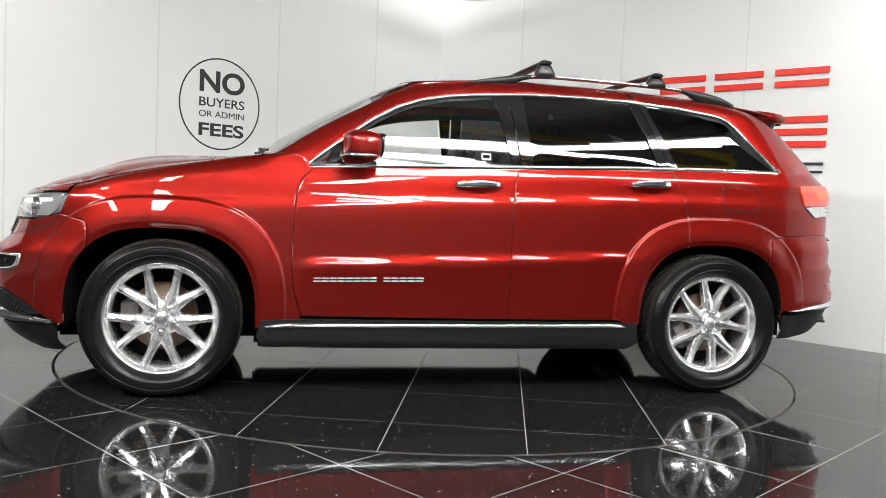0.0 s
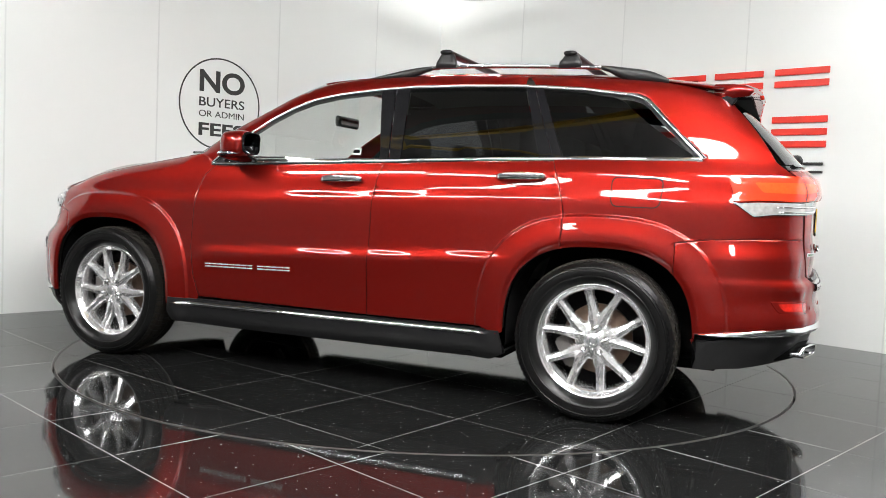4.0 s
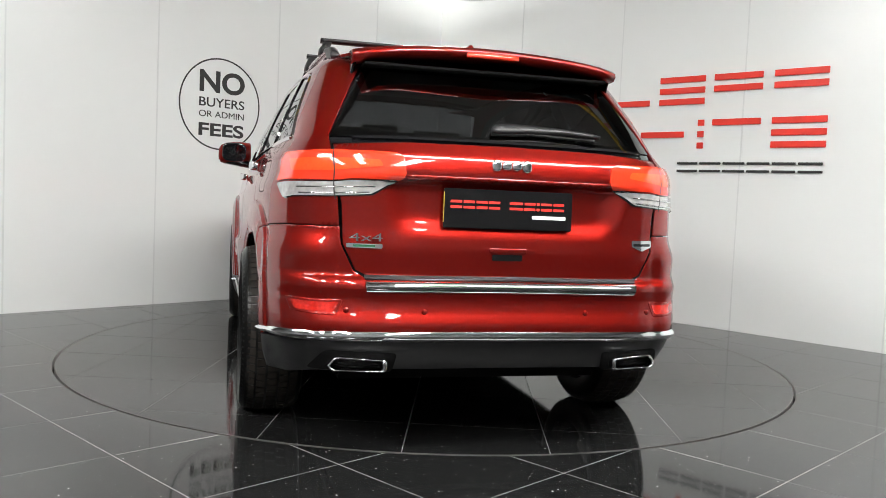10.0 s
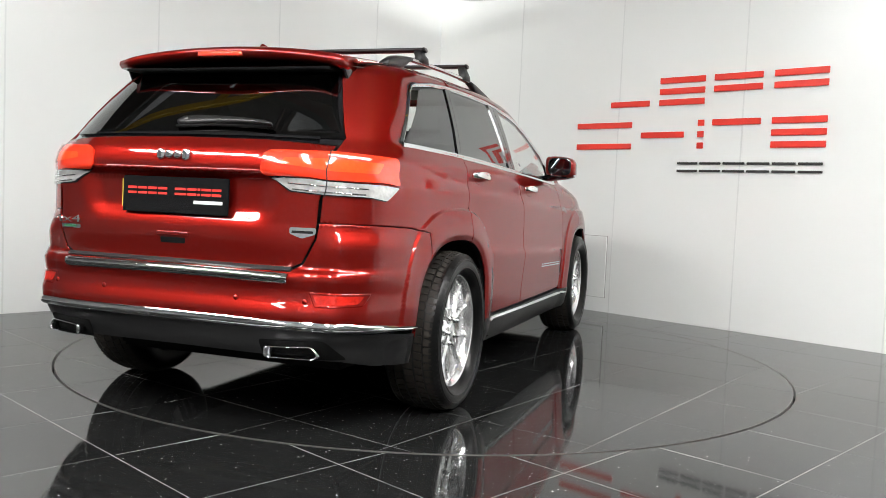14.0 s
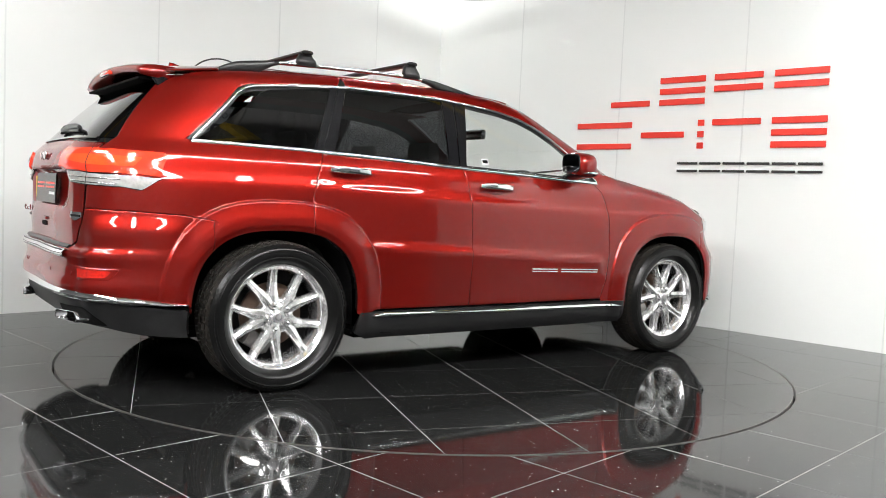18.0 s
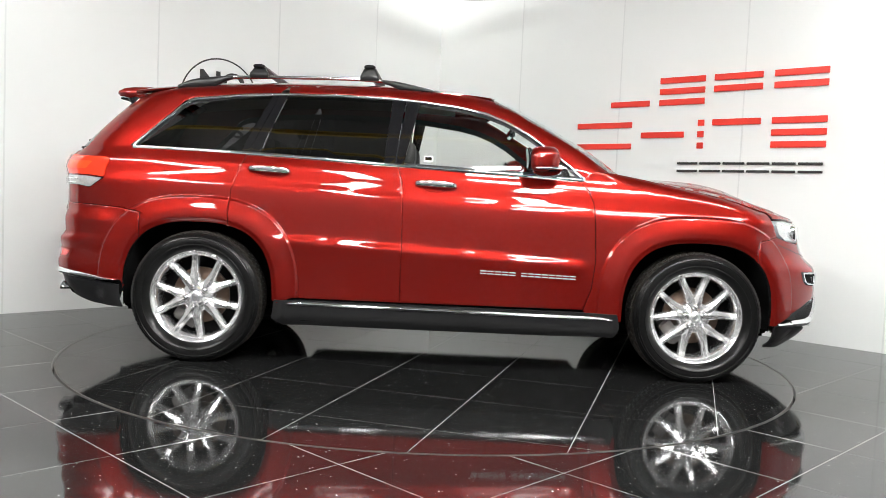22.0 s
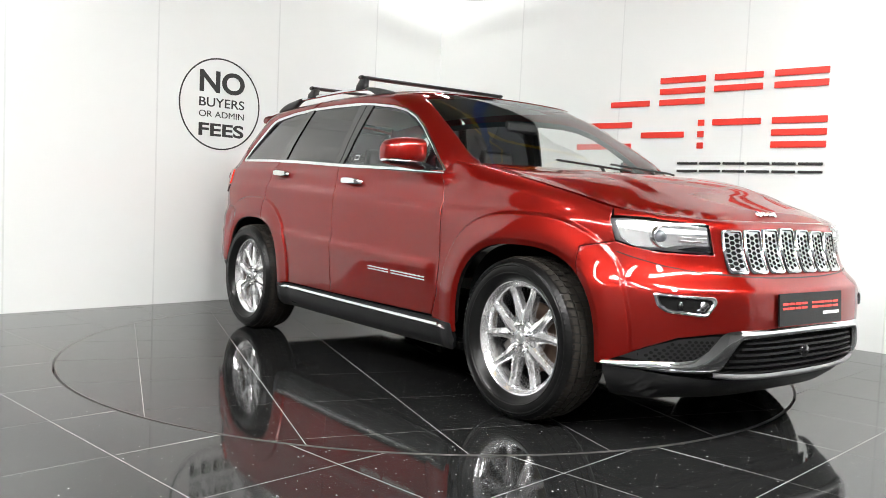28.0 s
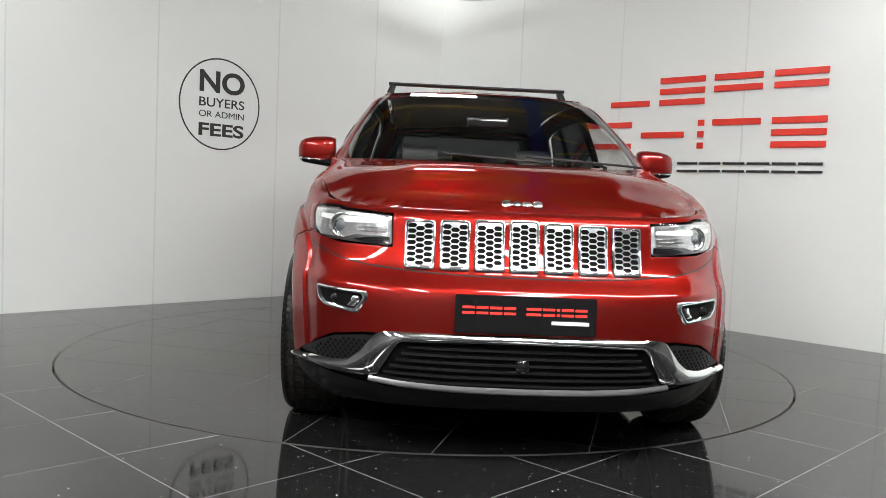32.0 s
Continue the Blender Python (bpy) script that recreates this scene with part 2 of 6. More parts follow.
def surface_mesh(name, poly, surf, mats, off=0.0, step=0.04, holes=(), flange=0.014, inset=0.0013, extra=(), side=1, flip=False, soft=0.0, lean=0.8):
    """A panel of a curved surface: surf takes two arrays and gives points; its outline is turned in by a flange, its edge rounded over the width soft."""
    poly = shrink(poly, inset) if inset else poly
    holes = [shrink(h, -inset) if inset else h for h in holes]
    free = dense(shrink(poly, soft), step) if 0 < soft < 0.02 else ()
    v, f = sheet(poly, step, holes, extra, free)
    e = 1e-4
    p = surf(v[:, 0], v[:, 1])
    du = surf(v[:, 0] + e, v[:, 1]) - surf(v[:, 0] - e, v[:, 1])
    dv = surf(v[:, 0], v[:, 1] + e) - surf(v[:, 0], v[:, 1] - e)
    n = np.cross(du, dv)
    n /= np.linalg.norm(n, axis=1, keepdims=True) + 1e-15
    if flip:
        n, f = -n, f[:, ::-1]
    p = p + n * off
    if soft:
        h = 1e-4
        rings = [poly] + list(holes)
        dist = lambda q: np.min([away(dense(r, step), q) for r in rings], axis=0)
        d0 = dist(v)
        gx = dist(v + (h, 0)) - dist(v - (h, 0))
        gy = dist(v + (0, h)) - dist(v - (0, h))
        # on the outline itself the way out is read a little inside it
        k = np.clip(1 - d0 / soft, 0, 1)
        cen = np.zeros_like(v)
        cnt = np.zeros(len(v))
        edge_set = {}
        for t in f:
            for i in range(3):
                a, b = int(t[i]), int(t[(i + 1) % 3])
                edge_set[(a, b)] = 1
        for (a, b) in edge_set:
            if (b, a) not in edge_set:
                d = v[b] - v[a]
                o = np.array((d[1], -d[0])) / (np.hypot(*d) + 1e-12)
                if flip:
                    o = -o
                for q in (a, b):
                    cen[q] += o
                    cnt[q] += 1
        on = cnt > 0
        ox = np.where(on, cen[:, 0] / np.maximum(cnt, 1), -gx)
        oy = np.where(on, cen[:, 1] / np.maximum(cnt, 1), -gy)
        l = np.hypot(ox, oy) + 1e-12
        k = np.where(on, 1.0, k)
        tu = du / (np.linalg.norm(du, axis=1, keepdims=True) + 1e-15)
        tv = dv / (np.linalg.norm(dv, axis=1, keepdims=True) + 1e-15)
        o3 = tu * (ox / l)[:, None] + tv * (oy / l)[:, None]
        p = p - n * (np.minimum(soft, 0.012) * 0.35 * k * k)[:, None]
        n = n + o3 * (lean * k)[:, None]
        n /= np.linalg.norm(n, axis=1, keepdims=True) + 1e-15
    faces = [tuple(map(int, t)) for t in f]
    seen = {}
    for t in faces:
        for i in range(3):
            k = (t[i], t[(i + 1) % 3])
            seen[k] = seen.get(k, 0) + 1
    verts, norms = [tuple(q) for q in p], [tuple(q) for q in n]
    if flange:
        top, low = {}, {}
        for (i, j) in [k for k in seen if (k[1], k[0]) not in seen]:
            for q in (i, j):
                if q not in top:
                    top[q] = len(verts)
                    verts.append(tuple(p[q]))
                    norms.append((0, 0, 0))
                    low[q] = len(verts)
                    verts.append(tuple(p[q] - n[q] * flange))
                    norms.append((0, 0, 0))
            faces.append((top[i], low[i], low[j], top[j]))
    if side < 0:
        verts = [(a, -b, c) for a, b, c in verts]
        norms = [(a, -b, c) for a, b, c in norms]
        faces = [t[::-1] for t in faces]
    return link_mesh(name, verts, faces, mats, True, norms)


def smooth_curve(*knots):
    """A smooth curve through (x, y) knots that does not overshoot."""
    x = np.array([k[0] for k in knots], float)
    y = np.array([k[1] for k in knots], float)
    h, d = np.diff(x), np.diff(y) / np.diff(x)
    m = np.zeros(len(x))
    m[0], m[-1] = d[0], d[-1]
    for i in range(1, len(x) - 1):
        if d[i - 1] * d[i] > 0:
            w1, w2 = 2 * h[i] + h[i - 1], h[i] + 2 * h[i - 1]
            m[i] = (w1 + w2) / (w1 / d[i - 1] + w2 / d[i])

    def f(t):
        t = np.clip(np.asarray(t, float), x[0], x[-1])
        i = np.clip(np.searchsorted(x, t) - 1, 0, len(x) - 2)
        s = (t - x[i]) / h[i]
        return ((1 + 2 * s) * (1 - s) ** 2 * y[i] + s * (1 - s) ** 2 * h[i] * m[i]
                + s * s * (3 - 2 * s) * y[i + 1] + s * s * (s - 1) * h[i] * m[i + 1])
    return f


def ramp01(t):
    t = np.clip(t, 0, 1)
    return t * t * (3 - 2 * t)
# ---- the show room ----
CORNER = Vector((0.01, 4.03, 0))
TABLE_R = 2.243
WALL_H = 3.7
ROOF_Z = 5.2
S2 = math.sqrt(0.5)
LEFT_WALL = Matrix.Translation(CORNER) @ Matrix(((-S2, S2, 0, 0), (-S2, -S2, 0, 0), (0, 0, 1, 0), (0, 0, 0, 1)))
RIGHT_WALL = Matrix.Translation(CORNER) @ Matrix(((S2, -S2, 0, 0), (-S2, -S2, 0, 0), (0, 0, 1, 0), (0, 0, 0, 1)))
# wall frames: x runs along the wall away from the corner, y out of the wall into the room


def panel_wall(name, frame_m, first, label, length):
    root = thing(name, label, "wall", kind="structure")
    root.matrix_world = frame_m
    bm = box(-0.2, length, -0.22, -0.02, -0.1, WALL_H)
    part("wall_core", bm, BACK, root)
    edges = [0.0] + [first + 1.2 * i for i in range(10) if first + 1.2 * i < length - 0.1] + [length]
    for a, b in zip(edges, edges[1:]):
        part("panel", box(a + (0.0015 if a else -0.018), b - 0.0015, -0.02, 0.0, 0.0, WALL_H, 0.0012), WALL, root)
        if b < 8:
            part("joint_strip", box(b - 0.006, b + 0.006, 0.0, 0.003, 0.0, WALL_H, 0.001), JOINT, root)
    return root


panel_wall("wall_north_west", LEFT_WALL, 0.95, "glossy white wall panels with fine upright joints", 6.35)
panel_wall("wall_north_east", RIGHT_WALL, 1.17, "glossy white wall panels with fine upright joints", 12.0)

# outer walls are unseen, added to close the hall and darken reflections
back = thing("wall_south", "unseen plain grey wall added behind the camera", "wall", kind="structure")
part("wall_core", box(-9.5, 9.5, -9.4, -9.2, -0.1, ROOF_Z), BACK, back)
for sx, nm in ((-1, "wall_west"), (1, "wall_east")):
    w = thing(nm, "unseen plain grey wall added to close the hall", "wall", kind="structure")
    part("wall_core", box(sx * 9.3 - 0.1, sx * 9.3 + 0.1, -9.2, 6.4, -0.1, ROOF_Z), BACK, w)
w = thing("wall_north", "unseen plain grey wall added to close the hall", "wall", kind="structure")
part("wall_core", box(-9.5, 9.5, 6.4, 6.6, -0.1, ROOF_Z), BACK, w)
ceil = tagged(part("ceiling", box(-9.5, 9.5, -9.4, 6.5, ROOF_Z, ROOF_Z + 0.15), CEILING), "dark sheeted roof", "ceiling", kind="structure")

# hatch in the wall
hatch = thing("wall_hatch", "white access hatch set in the white wall panels", "hatch")
hatch.matrix_world = RIGHT_WALL
reveal = link_mesh("hatch_reveal", [(1.884, 0.0004, 0.134), (2.322, 0.0004, 0.134), (2.322, 0.0004, 0.720), (1.884, 0.0004, 0.720)], [(0, 3, 2, 1)], GROUT, False)
part("hatch_reveal", reveal, None, hatch)
part("hatch_door", box(1.888, 2.318, 0.0008, 0.012, 0.138, 0.716, 0.003), WALL, hatch)


# ---- floor ----
def square_tiles(angle, off_a, off_b, reach):
    """Centres of square tiles of 0.6 m laid at an angle with joints at the offsets."""
    ca, sa = math.cos(radians(angle)), math.sin(radians(angle))
    out = []
    for i in range(-reach, reach):
        for j in range(-reach, reach):
            u, v = off_a + 0.6 * (i + 0.5), off_b + 0.6 * (j + 0.5)
            out.append((u * ca - v * sa, u * sa + v * ca))
    return out


def tile_mesh(poly, top=0.0, deep=0.006):
    bm = bmesh.new()
    fs = bm.faces.new([bm.verts.new((x, y, top)) for x, y in poly])
    if fs.normal.z < 0:
        fs.normal_flip()
    r = bmesh.ops.extrude_face_region(bm, geom=[fs])
    bmesh.ops.translate(bm, verts=[g for g in r["geom"] if isinstance(g, bmesh.types.BMVert)], vec=(0, 0, -deep))
    bmesh.ops.recalc_face_normals(bm, faces=bm.faces)
    return bm


def clip_circle(poly, r, seg=240):
    """The part of a convex outline inside the circle."""
    for k in range(seg):
        a = 2 * math.pi * (k + 0.5) / seg
        nx, ny = math.cos(a), math.sin(a)
        out = []
        for p, q in zip(poly, poly[1:] + poly[:1]):
            dp, dq = p[0] * nx + p[1] * ny - r, q[0] * nx + q[1] * ny - r
            if dp <= 0:
                out.append(p)
            if dp * dq < 0:
                t = dp / (dp - dq)
                out.append((p[0] + (q[0] - p[0]) * t, p[1] + (q[1] - p[1]) * t))
        poly = out
        if len(poly) < 3:
            return []
    return poly


def tile_square(c, angle, half=0.2982):
    ca, sa = math.cos(radians(angle)), math.sin(radians(angle))
    return [(c[0] + u * ca - v * sa, c[1] + u * sa + v * ca) for u, v in ((-half, -half), (half, -half), (half, half), (-half, half))]


turntable = thing("turntable", "round turntable paved with polished black tiles", "turntable")
vs, fs = lathe([(0.0, -0.0007), (TABLE_R - 0.002, -0.0007), (TABLE_R - 0.002, -0.05)], 160, "Z")
part("bed", link_mesh("bed", vs, fs, GROUT, False), None, turntable)
vs, fs = lathe([(TABLE_R - 0.004, 0.0006), (TABLE_R, 0.0006), (TABLE_R, -0.03)], 200, "Z")
part("rim_band", link_mesh("rim_band", vs, fs, STEEL, False), None, turntable, "thin grey metal edge")
for c in square_tiles(73.5, 0.0, 0.0, 5):
    pl = clip_circle(tile_square(c, 73.5), TABLE_R - 0.004)
    if len(pl) >= 3:
        part("tile", tile_mesh(pl), TILE, turntable)

ground = thing("floor", "polished black floor tiles with pale grey joints", "floor", kind="structure")
outer = [(TABLE_R + 0.013, -0.05), (TABLE_R + 0.013, -0.0007), (14.0, -0.0007)]
vs, fs = lathe(outer, 160, "Z")
part("floor_bed", link_mesh("floor_bed", vs, [f[::-1] for f in fs], GROUT, False), None, ground)
vs, fs = lathe([(0.0, -0.052), (2.6, -0.052)], 64, "Z")
part("pit", link_mesh("pit", vs, fs, GAP, False), None, ground)


def floor_tile(c):
    sq = tile_square(c, 45)
    rad = [math.hypot(*p) for p in sq]
    near = TABLE_R + 0.014
    if min(rad) > near + 0.25 or (min(rad) > near and math.hypot(*c) > near + 0.31):
        return tile_mesh(sq)
    k = 400
    a0 = math.atan2(c[1], c[0])
    arc = [(near * math.cos(a0 + (i / k - 0.5) * 0.9), near * math.sin(a0 + (i / k - 0.5) * 0.9)) for i in range(k + 1)]
    arc = [p for p, ok in zip(arc, inside(sq, arc)) if ok]
    if len(arc) < 2:
        return tile_mesh(sq) if math.hypot(*c) > near else None
    keep = [p for p in sq if math.hypot(*p) > near]
    pts = keep + arc[::8] + [arc[-1]]
    ring = [Vector(p) for p in pts]
    edges = [(len(keep) + i, len(keep) + i + 1) for i in range(len(pts) - len(keep) - 1)]
    v, _, f, *_ = delaunay_2d_cdt(ring, edges, [], 0, 1e-6)
    bm = bmesh.new()
    bv = [bm.verts.new((p.x, p.y, 0)) for p in v]
    for t in f:
        m = sum((v[i] for i in t), Vector((0, 0))) / len(t)
        if m.length > near:
            q = bm.faces.new([bv[i] for i in t])
            if q.normal.z < 0:
                q.normal_flip()
    for b in [b for b in bv if not b.link_faces]:
        bm.verts.remove(b)
    for q in bm.faces:
        q.normal_update()
        if q.normal.z < 0:
            q.normal_flip()
    return bm


far_bm = bmesh.new()
for c in square_tiles(45, -1.93 + 2.4, -2.086 + 2.4, 17):
    # joints at x-y = 2.95 and x+y = -2.73 and every 0.6 m across from there
    x, y = c
    if y - x > 4.6 or x + y > 4.6 or abs(x) > 7.5 or y < -9.6 or math.hypot(x, y) < TABLE_R - 0.45:
        continue
    if math.hypot(x, y) < 5.0 and y > -4.2:
        bm = floor_tile(c)
        if bm:
            part("tile", bm, TILE, ground)
    else:
        pl = tile_square(c, 45)
        q = far_bm.faces.new([far_bm.verts.new((a, b, 0)) for a, b in pl])
part("distant_tiles", far_bm, TILE, ground)["kind"] = "stuff"


# ---- lettering on the walls ----
def text_mesh(body, height, width, depth, weight=0.0):
    """Letters of a given cap height and width, lying in x and z."""
    cu = bpy.data.curves.new("letters", "FONT")
    cu.body = body
    cu.extrude = depth / 2
    cu.offset = weight
    ob = bpy.data.objects.new("letters", cu)
    scene.collection.objects.link(ob)
    bpy.context.view_layer.update()
    me = bpy.data.meshes.new_from_object(ob.evaluated_get(bpy.context.evaluated_depsgraph_get()))
    bpy.data.objects.remove(ob)
    co = np.empty(len(me.vertices) * 3)
    me.vertices.foreach_get("co", co)
    co = co.reshape(-1, 3)
    lo, hi = co.min(0), co.max(0)
    out = np.empty_like(co)
    out[:, 0] = (co[:, 0] - lo[0]) / (hi[0] - lo[0]) * width
    out[:, 2] = (co[:, 1] - lo[1]) / (hi[1] - lo[1]) * height
    out[:, 1] = -co[:, 2]
    me.vertices.foreach_set("co", out.ravel())
    me.update()
    return me


notice = thing("wall_notice", "black vinyl wording in a thin black ring on the white wall", "sign")
notice.matrix_world = LEFT_WALL
vs, fs = lathe([(0.392, 0.0025), (0.392, 0.0045), (0.405, 0.0045), (0.405, 0.0025)], 96, "Y")
part("ring", link_mesh("ring", [(x + 2.752, y, z + 1.757) for x, y, z in vs], fs, SIGN_BLACK, False), None, notice)
for word, z0, h, thick in (("NO", 1.852, 0.195, 0.028), ("BUYERS", 1.728, 0.080, 0.008), ("OR ADMIN", 1.637, 0.055, 0.0), ("FEES", 1.470, 0.115, 0.026)):
    me = text_mesh(word, h, 0.452, 0.002, thick)
    me.materials.append(SIGN_BLACK)
    ob = part("wording", me, None, notice)
    # on this wall x runs from right to left for the reader, so the words turn about
    ob.matrix_local = Matrix.Translation((2.963, 0.0032, z0)) @ pose(0, 0, 0, 0, 0, 180)

# maker's mark of the show room, as plain bars of its size and colours
mark = thing("wall_mark", "red and black raised bars mounted on the white wall", "sign")
mark.matrix_world = RIGHT_WALL


def bar(x0, x1, z0, z1, mat):
    part("bar", box(x0, x1, 0.002, 0.016, z0, z1, 0.002), mat, mark)


ST = 0.052
for x0, x1, rows in ((2.285, 2.69, (0, )), (2.79, 3.222, (0, 1, 2)), (3.305, 3.728, (1, 2)), (3.824, 4.252, (1, 2))):
    for r in rows:
        bar(x0, x1, 1.915 + r * 0.0955, 1.915 + r * 0.0955 + ST, SIGN_RED)
for x0, x1, rows in ((1.92, 2.52, (0, 2)), (2.62, 3.045, (1, )), (3.175, 3.232, (0, 1, 2)), (3.307, 3.73, (2, )), (3.823, 4.26, (0, 1, 2))):
    for r in rows:
        bar(x0, x1, 1.532 + r * 0.0975, 1.532 + r * 0.0975 + ST, SIGN_RED)
for i in range(6):
    a = 3.0 + i * 0.2115
    bar(a, a + 0.19, 1.33, 1.350, SIGN_BLACK)
    bar(a, a + 0.19, 1.395, 1.415, SIGN_BLACK)


# ---- lamps ----
def batten(m, length, width=0.3):
    t = thing("ceiling_light", "long white ceiling light with a lit diffuser", "ceiling light", "strip lights of the hall")
    t.matrix_world = m
    part("housing", box(-length / 2, length / 2, -width / 2, width / 2, 0.0, 0.07, 0.01), LAMP_BODY, t)
    part("diffuser", box(-length / 2 + 0.02, length / 2 - 0.02, -width / 2 + 0.02, width / 2 - 0.02, -0.11, 0.0, 0.012), LIT, t)
    part("hanger", box(-0.3 * length, -0.3 * length + 0.01, -0.005, 0.005, 0.07, ROOF_Z - m.translation.z), STEEL, t)
    part("hanger", box(0.3 * length, 0.3 * length + 0.01, -0.005, 0.005, 0.07, ROOF_Z - m.translation.z), STEEL, t)


# a broad pair over the bay's right side, long rows over the aisle behind the camera
for x, y, turn, ln, w in ((1.7, -4.1, 12, 2.6, 0.55), (3.7, -3.1, 35, 2.0, 0.25), (4.0, -2.7, 35, 2.0, 0.25)):
    batten(pose(x, y, 4.3, 0, 0, turn), ln, w)
# added fill above the corner, unseen, only to brighten the upper walls
batten(pose(0.0, 3.45, 4.5), 0.95, 0.34)
# unseen fill on the left, widened to brighten the right wall
batten(pose(-4.7, -3.8, 4.3, 0, 0, -40), 2.0, 0.7)
for x in (-4.2, -1.4, 1.4):
    batten(pose(x, -6.6, 4.3, 0, 0, 90), 3.2, 0.5)

# steel of the hall roof: yellow rafters and braces and a blue beam
def beam(name, label, x0, y0, x1, y1, z, half, tall, mat):
    r = thing(name, label, name, name + "s of the roof")
    l = math.hypot(x1 - x0, y1 - y0)
    r.matrix_world = pose((x0 + x1) / 2, (y0 + y1) / 2, z, 0, 0, math.degrees(math.atan2(y1 - y0, x1 - x0)))
    part("flange", box(-l / 2, l / 2, -half, half, 0.0, 0.012), mat, r)
    part("flange", box(-l / 2, l / 2, -half, half, tall - 0.012, tall), mat, r)
    part("web", box(-l / 2, l / 2, -0.005, 0.005, 0.012, tall - 0.012), mat, r)


for x0, y0, x1, y1 in ((-6.0, 2.4, 6.0, 2.4), (-6.0, -0.6, 6.0, -0.6), (-6.0, -3.6, 6.0, -3.6)):
    beam("rafter", "yellow painted steel rafter under the dark roof", x0, y0, x1, y1, 4.78, 0.05, 0.22, YELLOW_STEEL)
for x0, y0, x1, y1 in ((-3.2, -0.5, -0.2, 2.3), (-0.2, -0.5, -3.2, 2.3), (0.9, -0.5, 3.7, 2.3), (3.7, -0.5, 0.9, 2.3)):
    beam("brace", "thin yellow steel brace under the dark roof", x0, y0, x1, y1, 5.02 if y1 > 2 and x1 > x0 else 5.08, 0.03, 0.05, YELLOW_STEEL)
beam("blue_beam", "blue painted steel beam under the dark roof", 1.15, -1.2, 1.15, 6.2, 4.55, 0.08, 0.2, BLUE_STEEL)

# round pendant with a black underside and a white rim, hung before the corner
pendant = thing("pendant", "round black hanging disc with a thin white rim", "pendant")
pendant.matrix_world = Matrix.Translation((0.26, 2.49, 2.983))
vs, fs = lathe([(0.0, 0.0), (0.497, 0.0), (0.505, 0.045), (0.0, 0.045)], 72, "Z")
part("disc", link_mesh("disc", vs, [f[::-1] for f in fs], SIGN_BLACK, False), None, pendant)
vs, fs = lathe([(0.505, -0.004), (0.517, -0.004), (0.517, 0.053), (0.505, 0.053)], 72, "Z")
part("rim", link_mesh("rim", vs, fs, LAMP_BODY, False), None, pendant, "white rim")
part("hanger", box(-0.005, 0.005, -0.005, 0.005, 0.045, ROOF_Z - 2.983), STEEL, pendant)
# ---- the car: forms of its body ----
# car frame: x ahead, y to its left, z up, origin on the ground midway between the axles
AXLE, HUB_Z, TYRE_R = 1.4575, 0.379, 0.381
X0F, X0R, NF, NR = 1.2, -1.3, 3.35, 5.0
LF, LR = 1.75, 1.75
SF, SR = X0F + LF, X0R - LR
half_width = smooth_curve((0.18, 0.84), (0.24, 0.895), (0.30, 0.925), (0.38, 0.936), (0.50, 0.944), (0.60, 0.952), (0.66, 0.958), (0.688, 0.9605), (0.70, 0.960),
                          (0.712, 0.957), (0.730, 0.9475), (0.745, 0.9445), (0.80, 0.943), (0.90, 0.942), (0.97, 0.939), (0.995, 0.936), (1.01, 0.932), (1.035, 0.921), (1.055, 0.916),
                          (1.12, 0.903), (1.20, 0.872), (1.24, 0.853), (1.35, 0.812), (1.50, 0.745), (1.60, 0.695), (1.66, 0.66), (1.72, 0.61))
# the same side without the crease of the doors
plain_width = smooth_curve((0.18, 0.84), (0.24, 0.895), (0.30, 0.925), (0.38, 0.936), (0.50, 0.943), (0.60, 0.9465), (0.70, 0.947), (0.80, 0.9445), (0.90, 0.942), (0.97, 0.939), (0.995, 0.936), (1.01, 0.932), (1.035, 0.921), (1.055, 0.916),
                           (1.12, 0.903), (1.20, 0.872), (1.24, 0.853), (1.35, 0.812))
nose_x = smooth_curve((0.15, 2.12), (0.20, 2.21), (0.28, 2.30), (0.36, 2.345), (0.45, 2.355), (0.55, 2.357), (0.63, 2.355), (0.675, 2.346),
                      (0.70, 2.322), (0.725, 2.290), (0.76, 2.258), (0.80, 2.240), (0.86, 2.222), (0.94, 2.203), (1.0, 2.165), (1.1, 2.1), (1.3, 2.0))
tail_x = smooth_curve((0.25, -2.26), (0.30, -2.32), (0.37, -2.375), (0.47, -2.418), (0.515, -2.434), (0.545, -2.434), (0.575, -2.420), (0.62, -2.412), (0.68, -2.42), (0.70, -2.405), (0.72, -2.385),
                      (0.82, -2.392), (0.90, -2.386), (1.06, -2.388), (1.10, -2.402), (1.16, -2.388), (1.22, -2.34), (1.26, -2.305),
                      (1.42, -2.15), (1.56, -1.995), (1.65, -1.88), (1.75, -1.75))
fender_top = smooth_curve((0.6, 1.215), (0.85, 1.212), (0.97, 1.198), (1.32, 1.138), (1.68, 1.066), (1.87, 1.015), (2.05, 0.982), (2.3, 0.958))
roof_edge = smooth_curve((-2.1, 1.565), (-1.9, 1.592), (-1.6, 1.628), (-1.3, 1.648), (-0.9, 1.662), (-0.5, 1.666), (-0.2, 1.66), (0.05, 1.646), (0.3, 1.618), (0.5, 1.56))
belt = smooth_curve((-2.4, 1.222), (-1.85, 1.226), (-1.21, 1.218), (-0.32, 1.183), (0.75, 1.142), (1.0, 1.13))
screen_x = smooth_curve((1.05, 1.25), (1.16, 1.10), (1.21, 1.01), (1.35, 0.795), (1.48, 0.565), (1.57, 0.40), (1.64, 0.235), (1.69, 0.10), (1.75, -0.05))


def narrowing(x):
    """The body narrows towards its tail."""
    b = np.clip(-x, 0, 2.5)
    return 1 - 0.022 * (b / 1.06) ** 1.5


